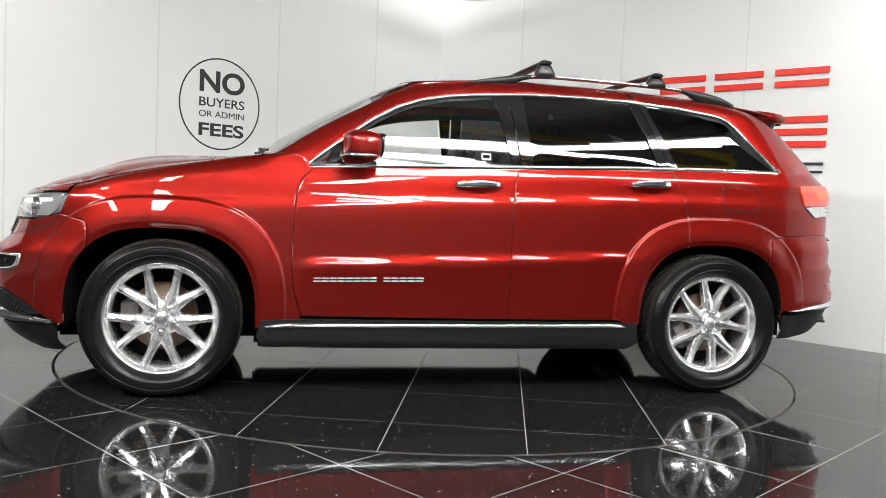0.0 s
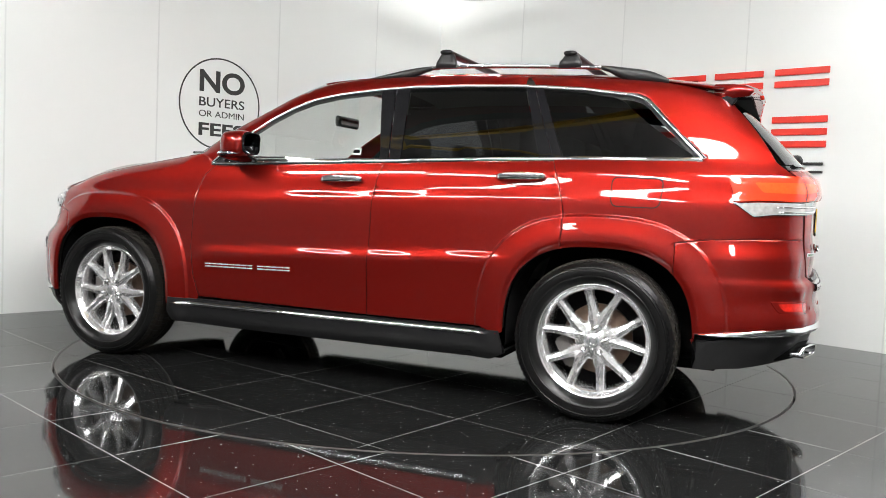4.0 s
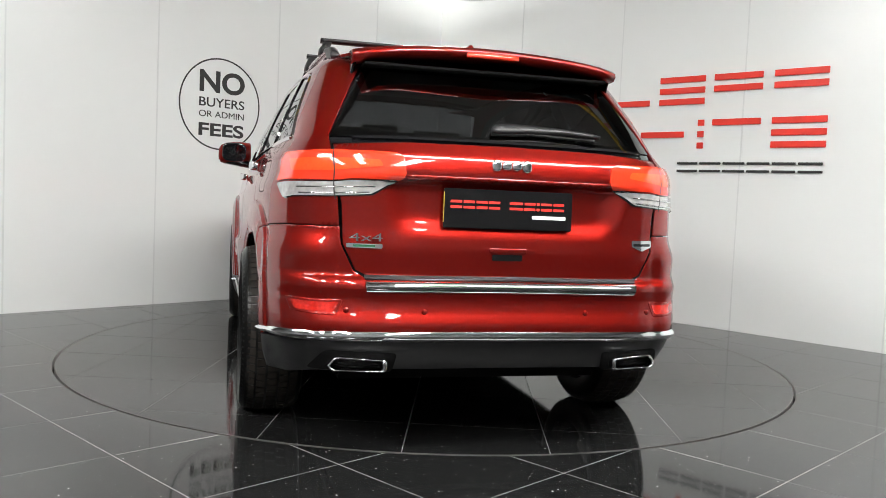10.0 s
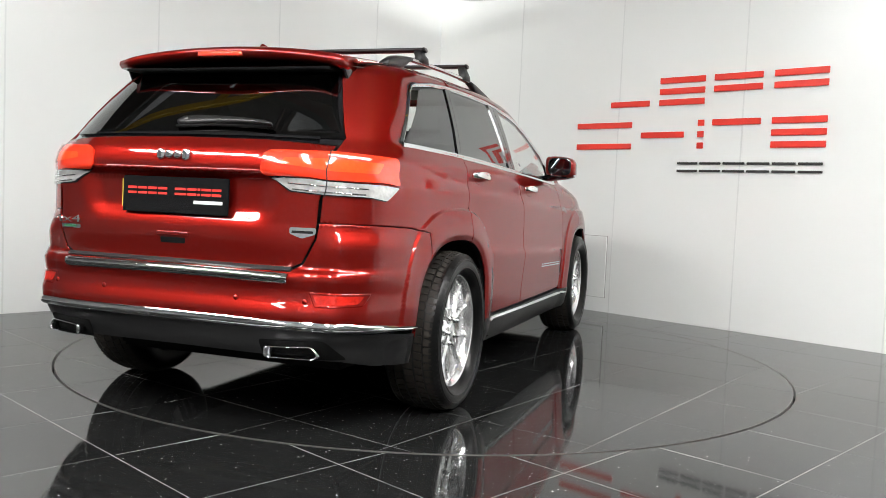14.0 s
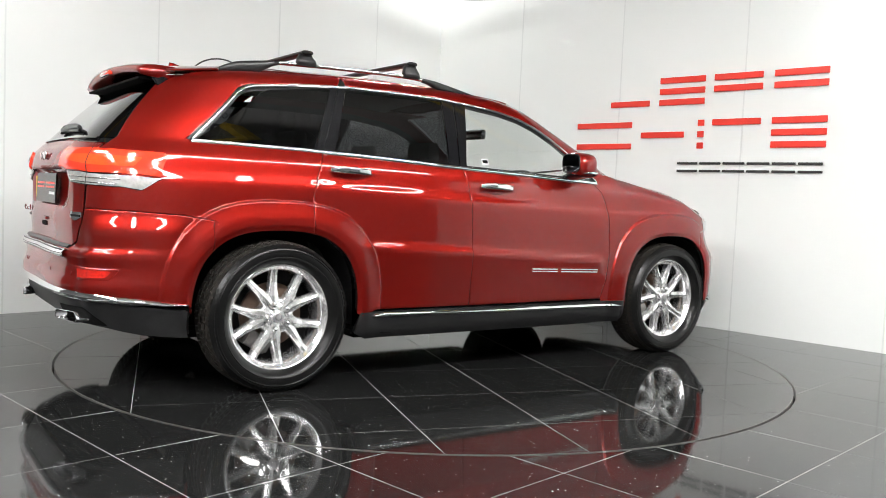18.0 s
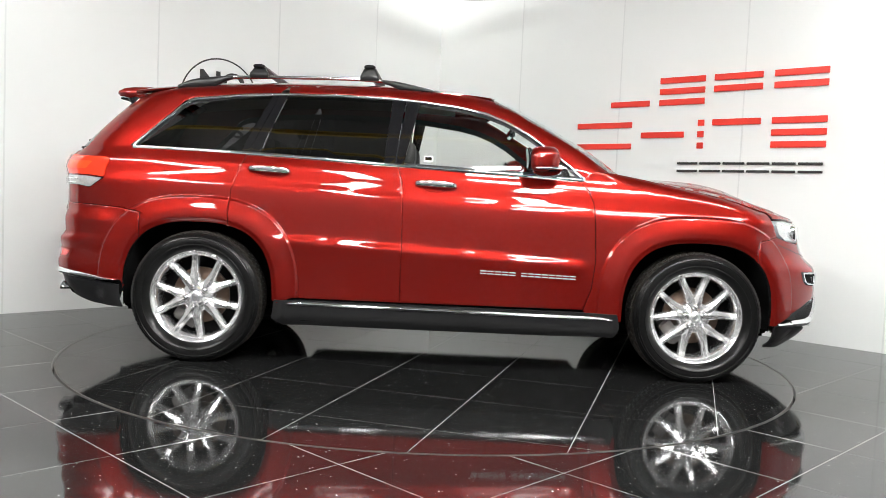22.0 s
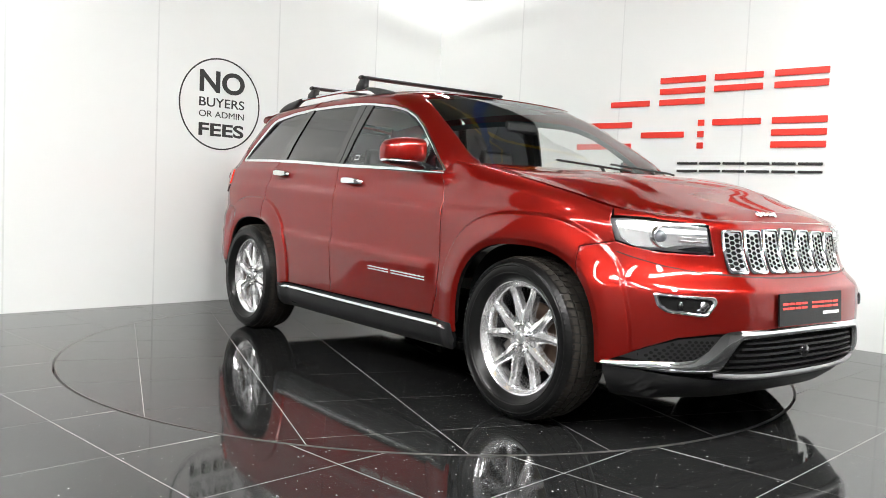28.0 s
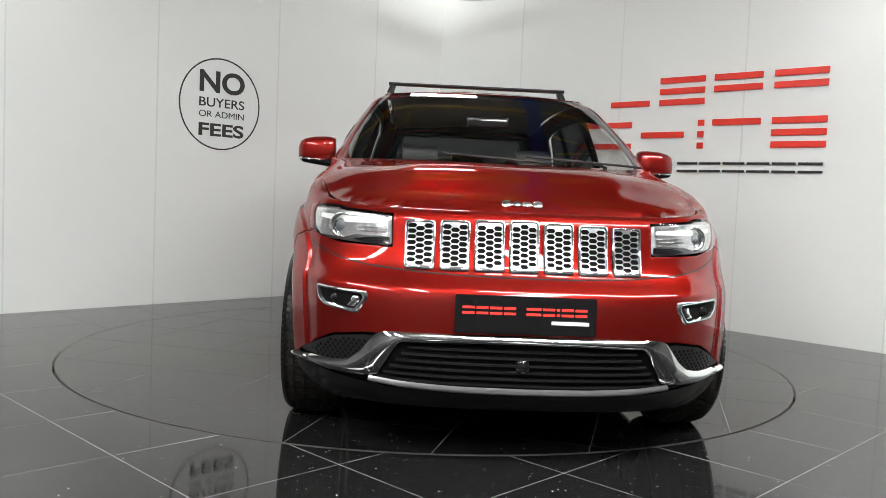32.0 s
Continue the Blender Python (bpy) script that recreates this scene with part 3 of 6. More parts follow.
def lift(x):
    """The body's lines climb towards the tail."""
    return 0.045 * np.clip(np.clip(x, -1.3, 1.0) + 0.27, -1.1, 1.3)


def arch_q(x, z):
    """1 on the edge of the wheel opening, more outside it."""
    q = np.full(np.shape(x), 9.0)
    for cx in (AXLE, -AXLE):
        dx, dz = np.abs(x - cx) / 0.440, np.maximum(z - 0.37, 0) / 0.445
        q = np.minimum(q, (dx ** 2.7 + dz ** 2.7) ** (1 / 2.7))
    return q


def swell(x, z):
    """How far the wheel arches stand out."""
    q = arch_q(x, z)
    return 0.013 * ramp01((1.352 - q) / 0.040) + 0.015 * ramp01((1.34 - q) / 0.24) - 0.010 * ramp01((1.07 - q) / 0.07)


def flare_line(cx):
    """Points along the crease where a wheel arch leaves the side, to carry its edge."""
    out = []
    for grow in (1.365, 1.352, 1.342, 1.332, 1.322, 1.312, 1.295, 1.20, 1.08, 1.04):
        for t in np.linspace(0, math.pi, 110):
            c, sn = math.cos(t), math.sin(t)
            r = (abs(c) ** 2.7 + abs(sn) ** 2.7) ** (-1 / 2.7)
            x, z = cx + 0.440 * grow * r * c, 0.37 + 0.445 * grow * r * sn
            out.append((s_x(x, z), z))
    return out


def side_width(x, z):
    """Half the body's width before its ends curve in."""
    h = z + np.where(z < 1.24, lift(np.clip(x, X0R, X0F)) * ramp01((z - 0.45) / 0.2) * ramp01((1.24 - z) / 0.1), 0)
    k = ramp01((x + 1.08) / 0.22) * ramp01((0.84 - x) / 0.10)
    return np.where(h < 1.2, half_width(h) * k + plain_width(h) * (1 - k), half_width(h))


def body(s, z):
    """The body's skin from the tail's middle (SR) round the left side to the nose's middle (SF); beyond them the other side."""
    s, z = np.broadcast_arrays(np.asarray(s, float), np.asarray(z, float))
    sign = np.where((s > SF) | (s < SR), -1.0, 1.0)
    s = np.where(s > SF, 2 * SF - s, np.where(s < SR, 2 * SR - s, s))
    xc = np.clip(s, X0R, X0F)
    w = side_width(xc, z)
    front = s > X0F
    rear = s < X0R
    a = np.where(front, (s - X0F) / LF, np.where(rear, (X0R - s) / LR, 0)) * (math.pi / 2)
    n = np.where(front, NF, NR)
    c, sn = np.cos(a), np.sin(a)
    r = (np.abs(c) ** n + np.abs(sn) ** n) ** (-1 / n)
    u, v = np.abs(r * sn), np.abs(r * c)
    ext = np.where(front, nose_x(z) - X0F, np.where(rear, X0R - tail_x(z), 1.0))
    x = np.where(front, X0F + u * ext, np.where(rear, X0R - u * ext, s))
    y = v * w * narrowing(x)
    gx = np.where(front, u ** (n - 1) / ext, np.where(rear, -u ** (n - 1) / ext, 0))
    gy = v ** (n - 1) / w
    gl = np.sqrt(gx * gx + gy * gy)
    gx, gy = gx / gl, gy / gl
    out = np.where(z < 1.1, swell(x, z), 0) * np.where((front & (u > 0.97)) | (rear & (u > 0.97)), 0, 1)
    # the rear bumper stands out below a ledge at its corners
    out = out + 0.021 * ramp01((0.888 - z) / 0.10) * ramp01((z - 0.36) / 0.09) * ramp01((-1.88 - x) / 0.16) * ramp01((np.abs(y) - 0.645) / 0.08)
    # the tailgate is hollow round the number plate, under a brow
    out = out - 0.030 * ramp01((1.090 - z) / 0.036) * ramp01((z - 0.865) / 0.085) * ramp01((0.50 + 0.25 * (z - 0.95) - np.abs(y)) / 0.13) * np.where(x < -2.2, 1, 0)
    # rounded shoulder of the front wings
    top = fender_top(x)
    rho = np.where(x > 1.8, 0.07 - 0.035 * ramp01((x - 1.8) / 0.2), 0.07) * ramp01((x - 0.80) / 0.25)
    k = np.clip((z - (top - rho)) / np.maximum(rho, 1e-6), 0, 1)
    out = out - np.where(rho > 1e-4, rho * (1 - np.sqrt(1 - k * k + 1e-9)), 0)
    # rounded edge of the roof
    e = roof_edge(x)
    k = np.clip((z - (e - 0.06)) / 0.06, 0, 1)
    out = out - np.where(z > 1.4, 0.05 * (1 - np.sqrt(1 - k * k + 1e-9)), 0)
    return np.stack([x + gx * out, (y + gy * out) * sign, z], -1)


def cabin(x, z):
    """The left side of the upper body; ahead of the door it bends round to the windscreen."""
    p = body(np.minimum(x, X0F - 1e-6), z)
    x0 = screen_x(z) - 1.0
    u = np.clip((x - x0) / 1.0, 0, 0.995)
    v = (1 - u ** 9) ** (1 / 9)
    p = p.copy()
    p[..., 1] *= v
    return p


def screen(y, z):
    """The windscreen."""
    w = half_width(z)
    v = np.clip(np.abs(y) / w, 0, 0.995)
    u = (1 - v ** 9) ** (1 / 9)
    round_out = 0.06 * (1 - v * v) * ramp01((z - 1.17) / 0.13)
    return np.stack([screen_x(z) - 1.0 + u + round_out, y, z], -1)


def s_x(x, z):
    """Place along the skin from x and z."""
    if X0R <= x <= X0F:
        return x
    if x > X0F:
        u = min((x - X0F) / (float(nose_x(z)) - X0F), 0.9999)
        v = (1 - u ** NF) ** (1 / NF)
        return X0F + LF * math.atan2(u, v) / (math.pi / 2)
    u = min((X0R - x) / (X0R - float(tail_x(z))), 0.9999)
    v = (1 - u ** NR) ** (1 / NR)
    return X0R - LR * math.atan2(u, v) / (math.pi / 2)


def s_front(y, z):
    v = min(abs(y) / float(half_width(z)), 0.9999)
    u = (1 - v ** NF) ** (1 / NF)
    s = X0F + LF * math.atan2(u, v) / (math.pi / 2)
    return s if y >= 0 else 2 * SF - s


def s_rear(y, z):
    v = min(abs(y) / (float(half_width(z)) * float(narrowing(np.array(-2.35)))), 0.9999)
    u = (1 - v ** NR) ** (1 / NR)
    s = X0R - LR * math.atan2(u, v) / (math.pi / 2)
    return s if y >= 0 else 2 * SR - s


def X(*pts):
    return [(s_x(x, z), z) for x, z in pts]


def Fr(*pts):
    return [(s_front(y, z), z) for y, z in pts]


def Re(*pts):
    return [(s_rear(y, z), z) for y, z in pts]


def arch(cx, x_from, x_to, k=26, grow=1.0):
    """The edge of a wheel opening from one x to another, over the top."""
    a, b = (x_from - cx) / 0.440, (x_to - cx) / 0.440
    out = []
    for i in range(k + 1):
        t = math.acos(max(-1, min(1, a))) + (math.acos(max(-1, min(1, b))) - math.acos(max(-1, min(1, a)))) * i / k
        c, s = math.cos(t), math.sin(t)
        r = (abs(c) ** 2.7 + abs(s) ** 2.7) ** (-1 / 2.7)
        out.append((cx + 0.440 * grow * r * c, 0.37 + 0.445 * grow * r * max(s, 0)))
    return out


car = thing("car", "dark red sport utility car with chrome trim and roof bars", "car")


def skin(name, poly, mat=PAINT, side=1, surf=body, label="", parent=None, **kw):
    kw.setdefault("flip", surf in (body, cabin))
    if mat is PAINT:
        kw.setdefault("soft", 0.004)
    elif mat in (CHROME, DARK_SILVER) and "badge" not in name and "shield" not in name:
        kw.setdefault("soft", 0.02)
    return part(name, surface_mesh(name, poly, surf, mat, side=side, **kw), None, parent or car, label)


DOOR_F = [(0.745, 1.146), (0.80, 1.09), (0.83, 1.02), (0.842, 0.90), (0.852, 0.68), (0.835, 0.52), (0.795, 0.40)]
PILLAR_B = [(-0.315, 1.185), (-0.29, 1.10), (-0.28, 1.0), (-0.272, 0.68), (-0.275, 0.395)]
DOOR_R = [(-1.205, 1.218), (-1.25, 1.10), (-1.278, 1.0), (-1.285, 0.90), (-1.282, 0.80)]

for side in (1, -1):
    # wing
    top = [(x, float(fender_top(x)) - 0.0005) for x in np.linspace(0.86, 1.885, 24)]
    fender = [(x + 0.001, z) for x, z in reversed(DOOR_F)] + [(0.80, 1.19)] + top + [(1.90, 0.955), (1.935, 0.865), (1.80, 0.835)] \
        + arch(AXLE, 1.775, AXLE - 0.4399) + [(AXLE - 0.4399, 0.34), (0.90, 0.34), (0.80, 0.385)]
    low = [(s_x(x, z), float(fender_top(x)) - d) for d in (0.06, 0.045, 0.03, 0.015, 0.006) for x in np.linspace(0.9, 1.86, 40) for z in (1.0,)]
    skin("front_wing", X(*fender), side=side, step=0.022, extra=low + flare_line(AXLE))
    # doors below the glass
    bl = [(x, float(belt(x))) for x in np.linspace(-0.315, 0.745, 12)]
    skin("front_door", PILLAR_B[::-1] + bl[1:-1] + DOOR_F, side=side, step=0.025, extra=flare_line(AXLE))
    bl = [(x, float(belt(x))) for x in np.linspace(-1.205, -0.315, 10)]
    tail_arch = arch(-AXLE, -1.282, -AXLE + 0.4399)
    skin("rear_door", [tail_arch[0]] + DOOR_R[::-1] + bl[1:-1] + PILLAR_B + [(-0.9, 0.395), (-0.985, 0.36)] + tail_arch[::-1], side=side, step=0.025, extra=flare_line(-AXLE))
    # rear quarter with the rear pillar
    bl = [(x, float(belt(x)) + 0.02) for x in np.linspace(-1.205, -1.87, 8)]
    edge = [(x, float(roof_edge(x)) - 0.0005) for x in np.linspace(-1.0, -1.95, 14)]
    quarter = DOOR_R + arch(-AXLE, -1.282, -1.775)[::1] + [(-1.80, 0.858), (-1.95, 0.880), (-2.13, 0.890)]
    quarter = X(*quarter) + Re((0.76, 0.893), (0.645, 0.895), (0.650, 1.0), (0.664, 1.166), (0.674, 1.215), (0.678, 1.24), (0.625, 1.35), (0.565, 1.47), (0.52, 1.55)) + X(*edge[::-1][1:]) \
        + X((-1.05, 1.60), (-1.56, 1.555), (-1.62, 1.53), (-1.905, 1.25), (-1.87, 1.235)) + X(*bl[::-1])
    skin("rear_quarter", quarter, side=side, step=0.024, extra=flare_line(-AXLE))
    # upper side: roof edge over the doors, windscreen pillar
    edge = [(x, float(roof_edge(x)) - 0.0005) for x in np.linspace(-1.0, 0.30, 18)]
    pil = [(float(screen_x(z)) - 1.0 + 0.926, z) for z in np.linspace(1.60, 1.20, 12)]
    glass_top = [(0.80, 1.15), (0.70, 1.225), (0.56, 1.335), (0.44, 1.42), (0.32, 1.487), (0.20, 1.532), (0.05, 1.562), (-0.18, 1.588), (-0.4, 1.602), (-0.7, 1.606), (-1.0, 1.603)]
    skin("roof_side", edge + pil + [(0.90, 1.16)] + glass_top, side=side, surf=cabin, step=0.03)
    # glass and its black pillars
    dlo_f = [(0.70, 1.155), (0.66, 1.235), (0.54, 1.325), (0.42, 1.407), (0.30, 1.473), (0.19, 1.516), (0.05, 1.545), (-0.20, 1.572), (-0.285, 1.20)]
    skin("front_door_glass", dlo_f, GLASS_CLEAR, side, cabin, off=-0.006, flange=0, step=0.06)
    dlo_r = [(-0.40, 1.205), (-0.37, 1.588), (-0.7, 1.592), (-1.00, 1.588), (-1.13, 1.235)]
    skin("rear_door_glass", dlo_r, GLASS_DARK, side, cabin, off=-0.006, flange=0, step=0.06)
    dlo_q = [(-1.245, 1.24), (-1.09, 1.585), (-1.54, 1.538), (-1.60, 1.515), (-1.86, 1.262), (-1.85, 1.25)]
    skin("quarter_glass", dlo_q, GLASS_DARK, side, body, off=-0.006, flange=0, step=0.06)
    skin("door_pillar", [(-0.285, 1.195), (-0.20, 1.58), (-0.285, 1.59), (-0.33, 1.19)], GLOSS_BLACK, side, cabin, off=0.001)
    skin("door_pillar", [(-0.335, 1.195), (-0.29, 1.59), (-0.37, 1.595), (-0.40, 1.20)], GLOSS_BLACK, side, cabin, off=0.001)
    skin("door_pillar", [(-1.13, 1.23), (-1.00, 1.595), (-1.045, 1.595), (-1.20, 1.23)], GLOSS_BLACK, side, cabin, off=0.001)
    skin("door_pillar", [(-1.20, 1.23), (-1.045, 1.595), (-1.09, 1.595), (-1.245, 1.235)], GLOSS_BLACK, side, cabin, off=0.001)
    skin("mirror_sail", [(0.70, 1.155), (0.66, 1.24), (0.60, 1.282), (0.585, 1.165)], GLOSS_BLACK, side, cabin, off=0.002)

# inner shell that closes the joints
for side in (1, -1):
    hull = X((-2.1, 0.34), (-1.91, 0.34), *arch(-AXLE, -AXLE - 0.439, -AXLE + 0.439)) + [(-0.9, 0.26), (0.9, 0.26)] \
        + X(*arch(AXLE, AXLE - 0.439, AXLE + 0.439), (1.93, 0.26))
    hull = hull + [(SF, 0.26), (SF, 0.93)] + X(*[(x, float(fender_top(x)) - 0.03) for x in (2.15, 2.0, 1.8, 1.5, 1.2, 0.9)]) \
        + [(0.7, 1.12), (-0.3, 1.16), (-1.2, 1.19), (-1.3, 1.19), (SR, 1.18), (SR, 0.34)]
    skin("inner_shell", hull, SHELL, side, off=-0.022, flange=0, inset=0, step=0.06)


# ---- bonnet, windscreen, roof ----
def bonnet_edge(x):
    """Half the bonnet's width, in the plan of the wings' upper edge."""
    z0 = fender_top(x)
    rho = np.where(x > 1.8, 0.07 - 0.035 * ramp01((x - 1.8) / 0.2), 0.07)
    ext = nose_x(z0) - rho - X0F
    u = np.clip((x - X0F) / ext, 0, 1)
    return (side_width(x, z0) - rho) * (1 - u ** NF) ** (1 / NF)


bonnet_arch = smooth_curve((0.85, 0.10), (1.0, 0.13), (1.15, 0.23), (1.3, 0.46), (1.6, 0.90), (1.8, 1.0), (2.3, 1.0))


def bonnet_skin(x, y):
    z0 = fender_top(x)
    rho = np.where(x > 1.8, 0.07 - 0.035 * ramp01((x - 1.8) / 0.2), 0.07)
    u = np.clip((x - X0F) / (nose_x(z0) - rho - X0F), 0, 1.02)
    v = np.clip(np.abs(y) / (side_width(x, z0) - rho), 0, 1)
    e = np.clip(u ** NF + v ** NF, 0, 1)
    crown = 0.088 * (1 - e) ** 0.62 * bonnet_arch(x)
    power = 0.012 * ramp01((0.50 - np.abs(y) + 0.06 * (2.2 - x)) / 0.10) * ramp01((2.1 - x) / 0.5) * bonnet_arch(x)
    drop = 0.022 * np.clip((u - 0.955) / 0.045, 0, 1.5) ** 2
    return np.stack([x, y, z0 + crown + power - drop], -1)


def rim_of_bonnet():
    xs = list(np.linspace(0.93, 1.2, 8)) + [X0F + (float(nose_x(0.968)) - X0F) * math.sin(a) for a in np.linspace(0.03, math.pi / 2 - 0.02, 46)]
    left = []
    for x in xs:
        z = float(fender_top(x)) - 0.0024
        s = s_x(x, z)
        p = body(np.array(s), np.array(z))
        o = -0.0005 + 0.0165 * float(ramp01((x - 1.93) / 0.12))
        q = body(np.array(s + 1e-3), np.array(z)) - body(np.array(s - 1e-3), np.array(z))
        q = q[:2] / np.linalg.norm(q[:2])
        left.append((float(p[0]) - o * q[1], max(0.0, float(p[1]) + o * q[0])))
    left.append((left[-1][0] + 0.001, 0.0))
    right = [(x, -y) for x, y in reversed(left[:-1])]
    rear = [(1.0 - 0.06 * (y / 0.8) ** 2, y) for y in np.linspace(-0.80, 0.80, 12)]
    return left + right + rear


skin("bonnet", rim_of_bonnet(), surf=bonnet_skin, step=0.04, flip=False)

def roof_skin(x, y):
    ye = half_width(roof_edge(x)) * narrowing(x) - 0.05
    v = np.clip(np.abs(y) / ye, 0, 1)
    return np.stack([x, y, roof_edge(x) + (0.028 + 0.032 * ramp01((0.35 - x) / 0.7)) * (1 - v ** 2.2) ** 0.75], -1)


def zt(y):
    """Height of the windscreen's upper edge."""
    z = 1.64
    for _ in range(12):
        x = float(screen(np.array(y), np.array(z))[0])
        z = 0.5 * z + 0.5 * float(roof_skin(np.array(x), np.array(y))[2])
    return z


sc = [(y, zt(y)) for y in np.linspace(-0.595, 0.595, 16)]
sc = sc + [(0.645, 1.58), (0.715, 1.44), (0.785, 1.28), (0.81, 1.20)] + [(0.6, 1.185), (0, 1.18), (-0.6, 1.185)] + [(-0.81, 1.20), (-0.785, 1.28), (-0.715, 1.44), (-0.645, 1.58)]
part("windscreen", surface_mesh("windscreen", sc, screen, GLASS_SCREEN, off=-0.004, flange=0, step=0.07, flip=False), None, car)


rf = [(x, float(half_width(roof_edge(x)) * narrowing(np.array(x))) - 0.052) for x in np.linspace(-1.95, 0.10, 26)]
front_edge = [(float(screen(np.array(y), np.array(zt(y)))[0]), y) for y in np.linspace(0.58, -0.58, 14)]
skin("roof", rf + front_edge + [(x, -y) for x, y in reversed(rf)], surf=roof_skin, step=0.06)

def both(poly, centre):
    return [(2 * centre - s, z) for s, z in reversed(poly)]


# ---- tail ----
gate = Re((0.545, 0.712), (0.585, 0.735), (0.632, 0.83), (0.640, 0.98), (0.655, 1.17), (0.665, 1.205), (0.4, 1.222), (0, 1.228)) 
gate = gate + [(2 * SR - s, z) for s, z in reversed(gate[:-1])] + [(SR, 0.712)]
hollow = [(s_rear(y, z), z) for z in (1.090, 1.082, 1.074, 1.066, 1.058) for y in np.linspace(-0.56, 0.56, 60)]
skin("tailgate", gate, step=0.022, extra=hollow)
bump = X((-1.80, 0.8575), (-1.95, 0.8795), (-2.13, 0.8895)) + Re((0.76, 0.8925), (0.644, 0.8945), (0.637, 0.83), (0.591, 0.731), (0.55, 0.705), (0, 0.704))
bump_low = Re((0, 0.51), (0.5, 0.508), (0.75, 0.50)) + X((-2.15, 0.485), (-1.91, 0.455), (-1.897, 0.43), *arch(-AXLE, -1.896, -1.775))
full = bump[:-1] + [(2 * SR - s, z) for s, z in reversed(bump[:-1])]
low_right = [(2 * SR - s, z) for s, z in reversed(bump_low)]
crease = [q for q in flare_line(-AXLE) if q[0] < -1.6]
skin("rear_bumper", full + low_right + bump_low, step=0.022, extra=crease + both(crease, SR))
lowr = Re((0, 0.47), (0.5, 0.468), (0.75, 0.462)) + X((-2.15, 0.45), (-1.91, 0.425), (-1.90, 0.29), (-2.10, 0.30))
lowr = lowr + Re((0.72, 0.33), (0.5, 0.352), (0.0, 0.355))
lowr_full = lowr[1:-1]
skin("rear_lower_bumper", lowr_full + [(SR, 0.355)] + [(2 * SR - s, z) for s, z in reversed(lowr_full)] + [(SR, 0.47)], PLASTIC, off=-0.006, step=0.05, label="black grained plastic lower bumper")
# ---- front bumper ----
fb = X((1.80, 0.835), (1.935, 0.865)) + Fr((0.80, 0.848), (0.72, 0.828), (0.503, 0.822), (0.508, 0.953), (0.25, 0.962), (0, 0.965))
fl = Fr((0, 0.50), (0.47, 0.505), (0.60, 0.50), (0.72, 0.48), (0.80, 0.43), (0.86, 0.36)) + X((1.93, 0.345), (1.895, 0.345), *arch(AXLE, 1.895, 1.775))
crease = [q for q in flare_line(AXLE) if q[0] > 1.6]
mir = lambda c: [(2 * SF - s, z) for s, z in reversed(c)]
skin("front_bumper", fb + mir(fb[:-1]) + mir(fl[1:]) + [fl[0]] + fl[1:], step=0.022, extra=crease + both(crease, SF))
lip = Fr((0, 0.285), (0.5, 0.295), (0.75, 0.325), (0.86, 0.345)) + X((1.93, 0.335), (1.90, 0.20), (2.03, 0.19)) + Fr((0.6, 0.20), (0, 0.20))
skin("front_lower_bumper", lip[:-1] + [lip[-1]] + mir(lip[1:-1]) + [lip[0]], PLASTIC, off=-0.004, step=0.04, label="black grained plastic chin")
# ---- sills ----
for side in (1, -1):
    skin("sill", [(-1.0, 0.385), (0.99, 0.385), (1.01, 0.30), (0.98, 0.245), (0.6, 0.235), (-0.95, 0.235), (-1.02, 0.27)], PLASTIC, side, off=0.004, step=0.05, flange=0.03, label="black plastic sill")


def resample(line, n):
    p = np.array(line, float)
    t = np.concatenate([[0], np.cumsum(np.linalg.norm(np.diff(p, axis=0), axis=1))])
    k = np.linspace(0, t[-1], n)
    return np.stack([np.interp(k, t, p[:, 0]), np.interp(k, t, p[:, 1])], 1)


def moulding(name, one, two, mat, side=1, surf=body, bulge=0.006, off=0.002, n=60, across=7, parent=None, label="", sign=-1):
    """A rounded strip that lies on the skin between two lines."""
    a, b = resample(one, n), resample(two, n)
    e = 1e-4
    rows, norms = [], []
    ts = np.linspace(-1, 1, across)
    for t in ts:
        q = a * (1 - t) / 2 + b * (1 + t) / 2
        p = surf(q[:, 0], q[:, 1])
        du = surf(q[:, 0] + e, q[:, 1]) - surf(q[:, 0] - e, q[:, 1])
        dv = surf(q[:, 0], q[:, 1] + e) - surf(q[:, 0], q[:, 1] - e)
        m = sign * np.cross(du, dv)
        m /= np.linalg.norm(m, axis=1, keepdims=True)
        rows.append(p + m * (off + bulge * (1 - t * t) - (0.006 if abs(t) == 1 else 0)))
        norms.append(m)
    rows, norms = np.array(rows), np.array(norms)
    acrossv = rows[-1] - rows[0]
    width = np.linalg.norm(acrossv, axis=1, keepdims=True)
    acrossv = acrossv / width
    out = []
    for t, m in zip(ts, norms):
        q = m + acrossv * (2 * bulge * 2 * t / width)
        out.append(q / np.linalg.norm(q, axis=1, keepdims=True))
    verts = rows.reshape(-1, 3)
    normals = np.array(out).reshape(-1, 3)
    faces = [(i * n + k, (i + 1) * n + k, (i + 1) * n + k + 1, i * n + k + 1) for i in range(across - 1) for k in range(n - 1)]
    v0, v1, v3 = verts[faces[0][0]], verts[faces[0][1]], verts[faces[0][3]]
    if np.dot(np.cross(v1 - v0, v3 - v0), normals[0]) < 0:
        faces = [f[::-1] for f in faces]
    verts = [tuple(v) for v in verts]
    normals = [tuple(v) for v in normals]
    if side < 0:
        verts = [(x, -y, z) for x, y, z in verts]
        normals = [(x, -y, z) for x, y, z in normals]
        faces = [f[::-1] for f in faces]
    return part(name, link_mesh(name, verts, faces, mat, True, normals), None, parent or car, label)


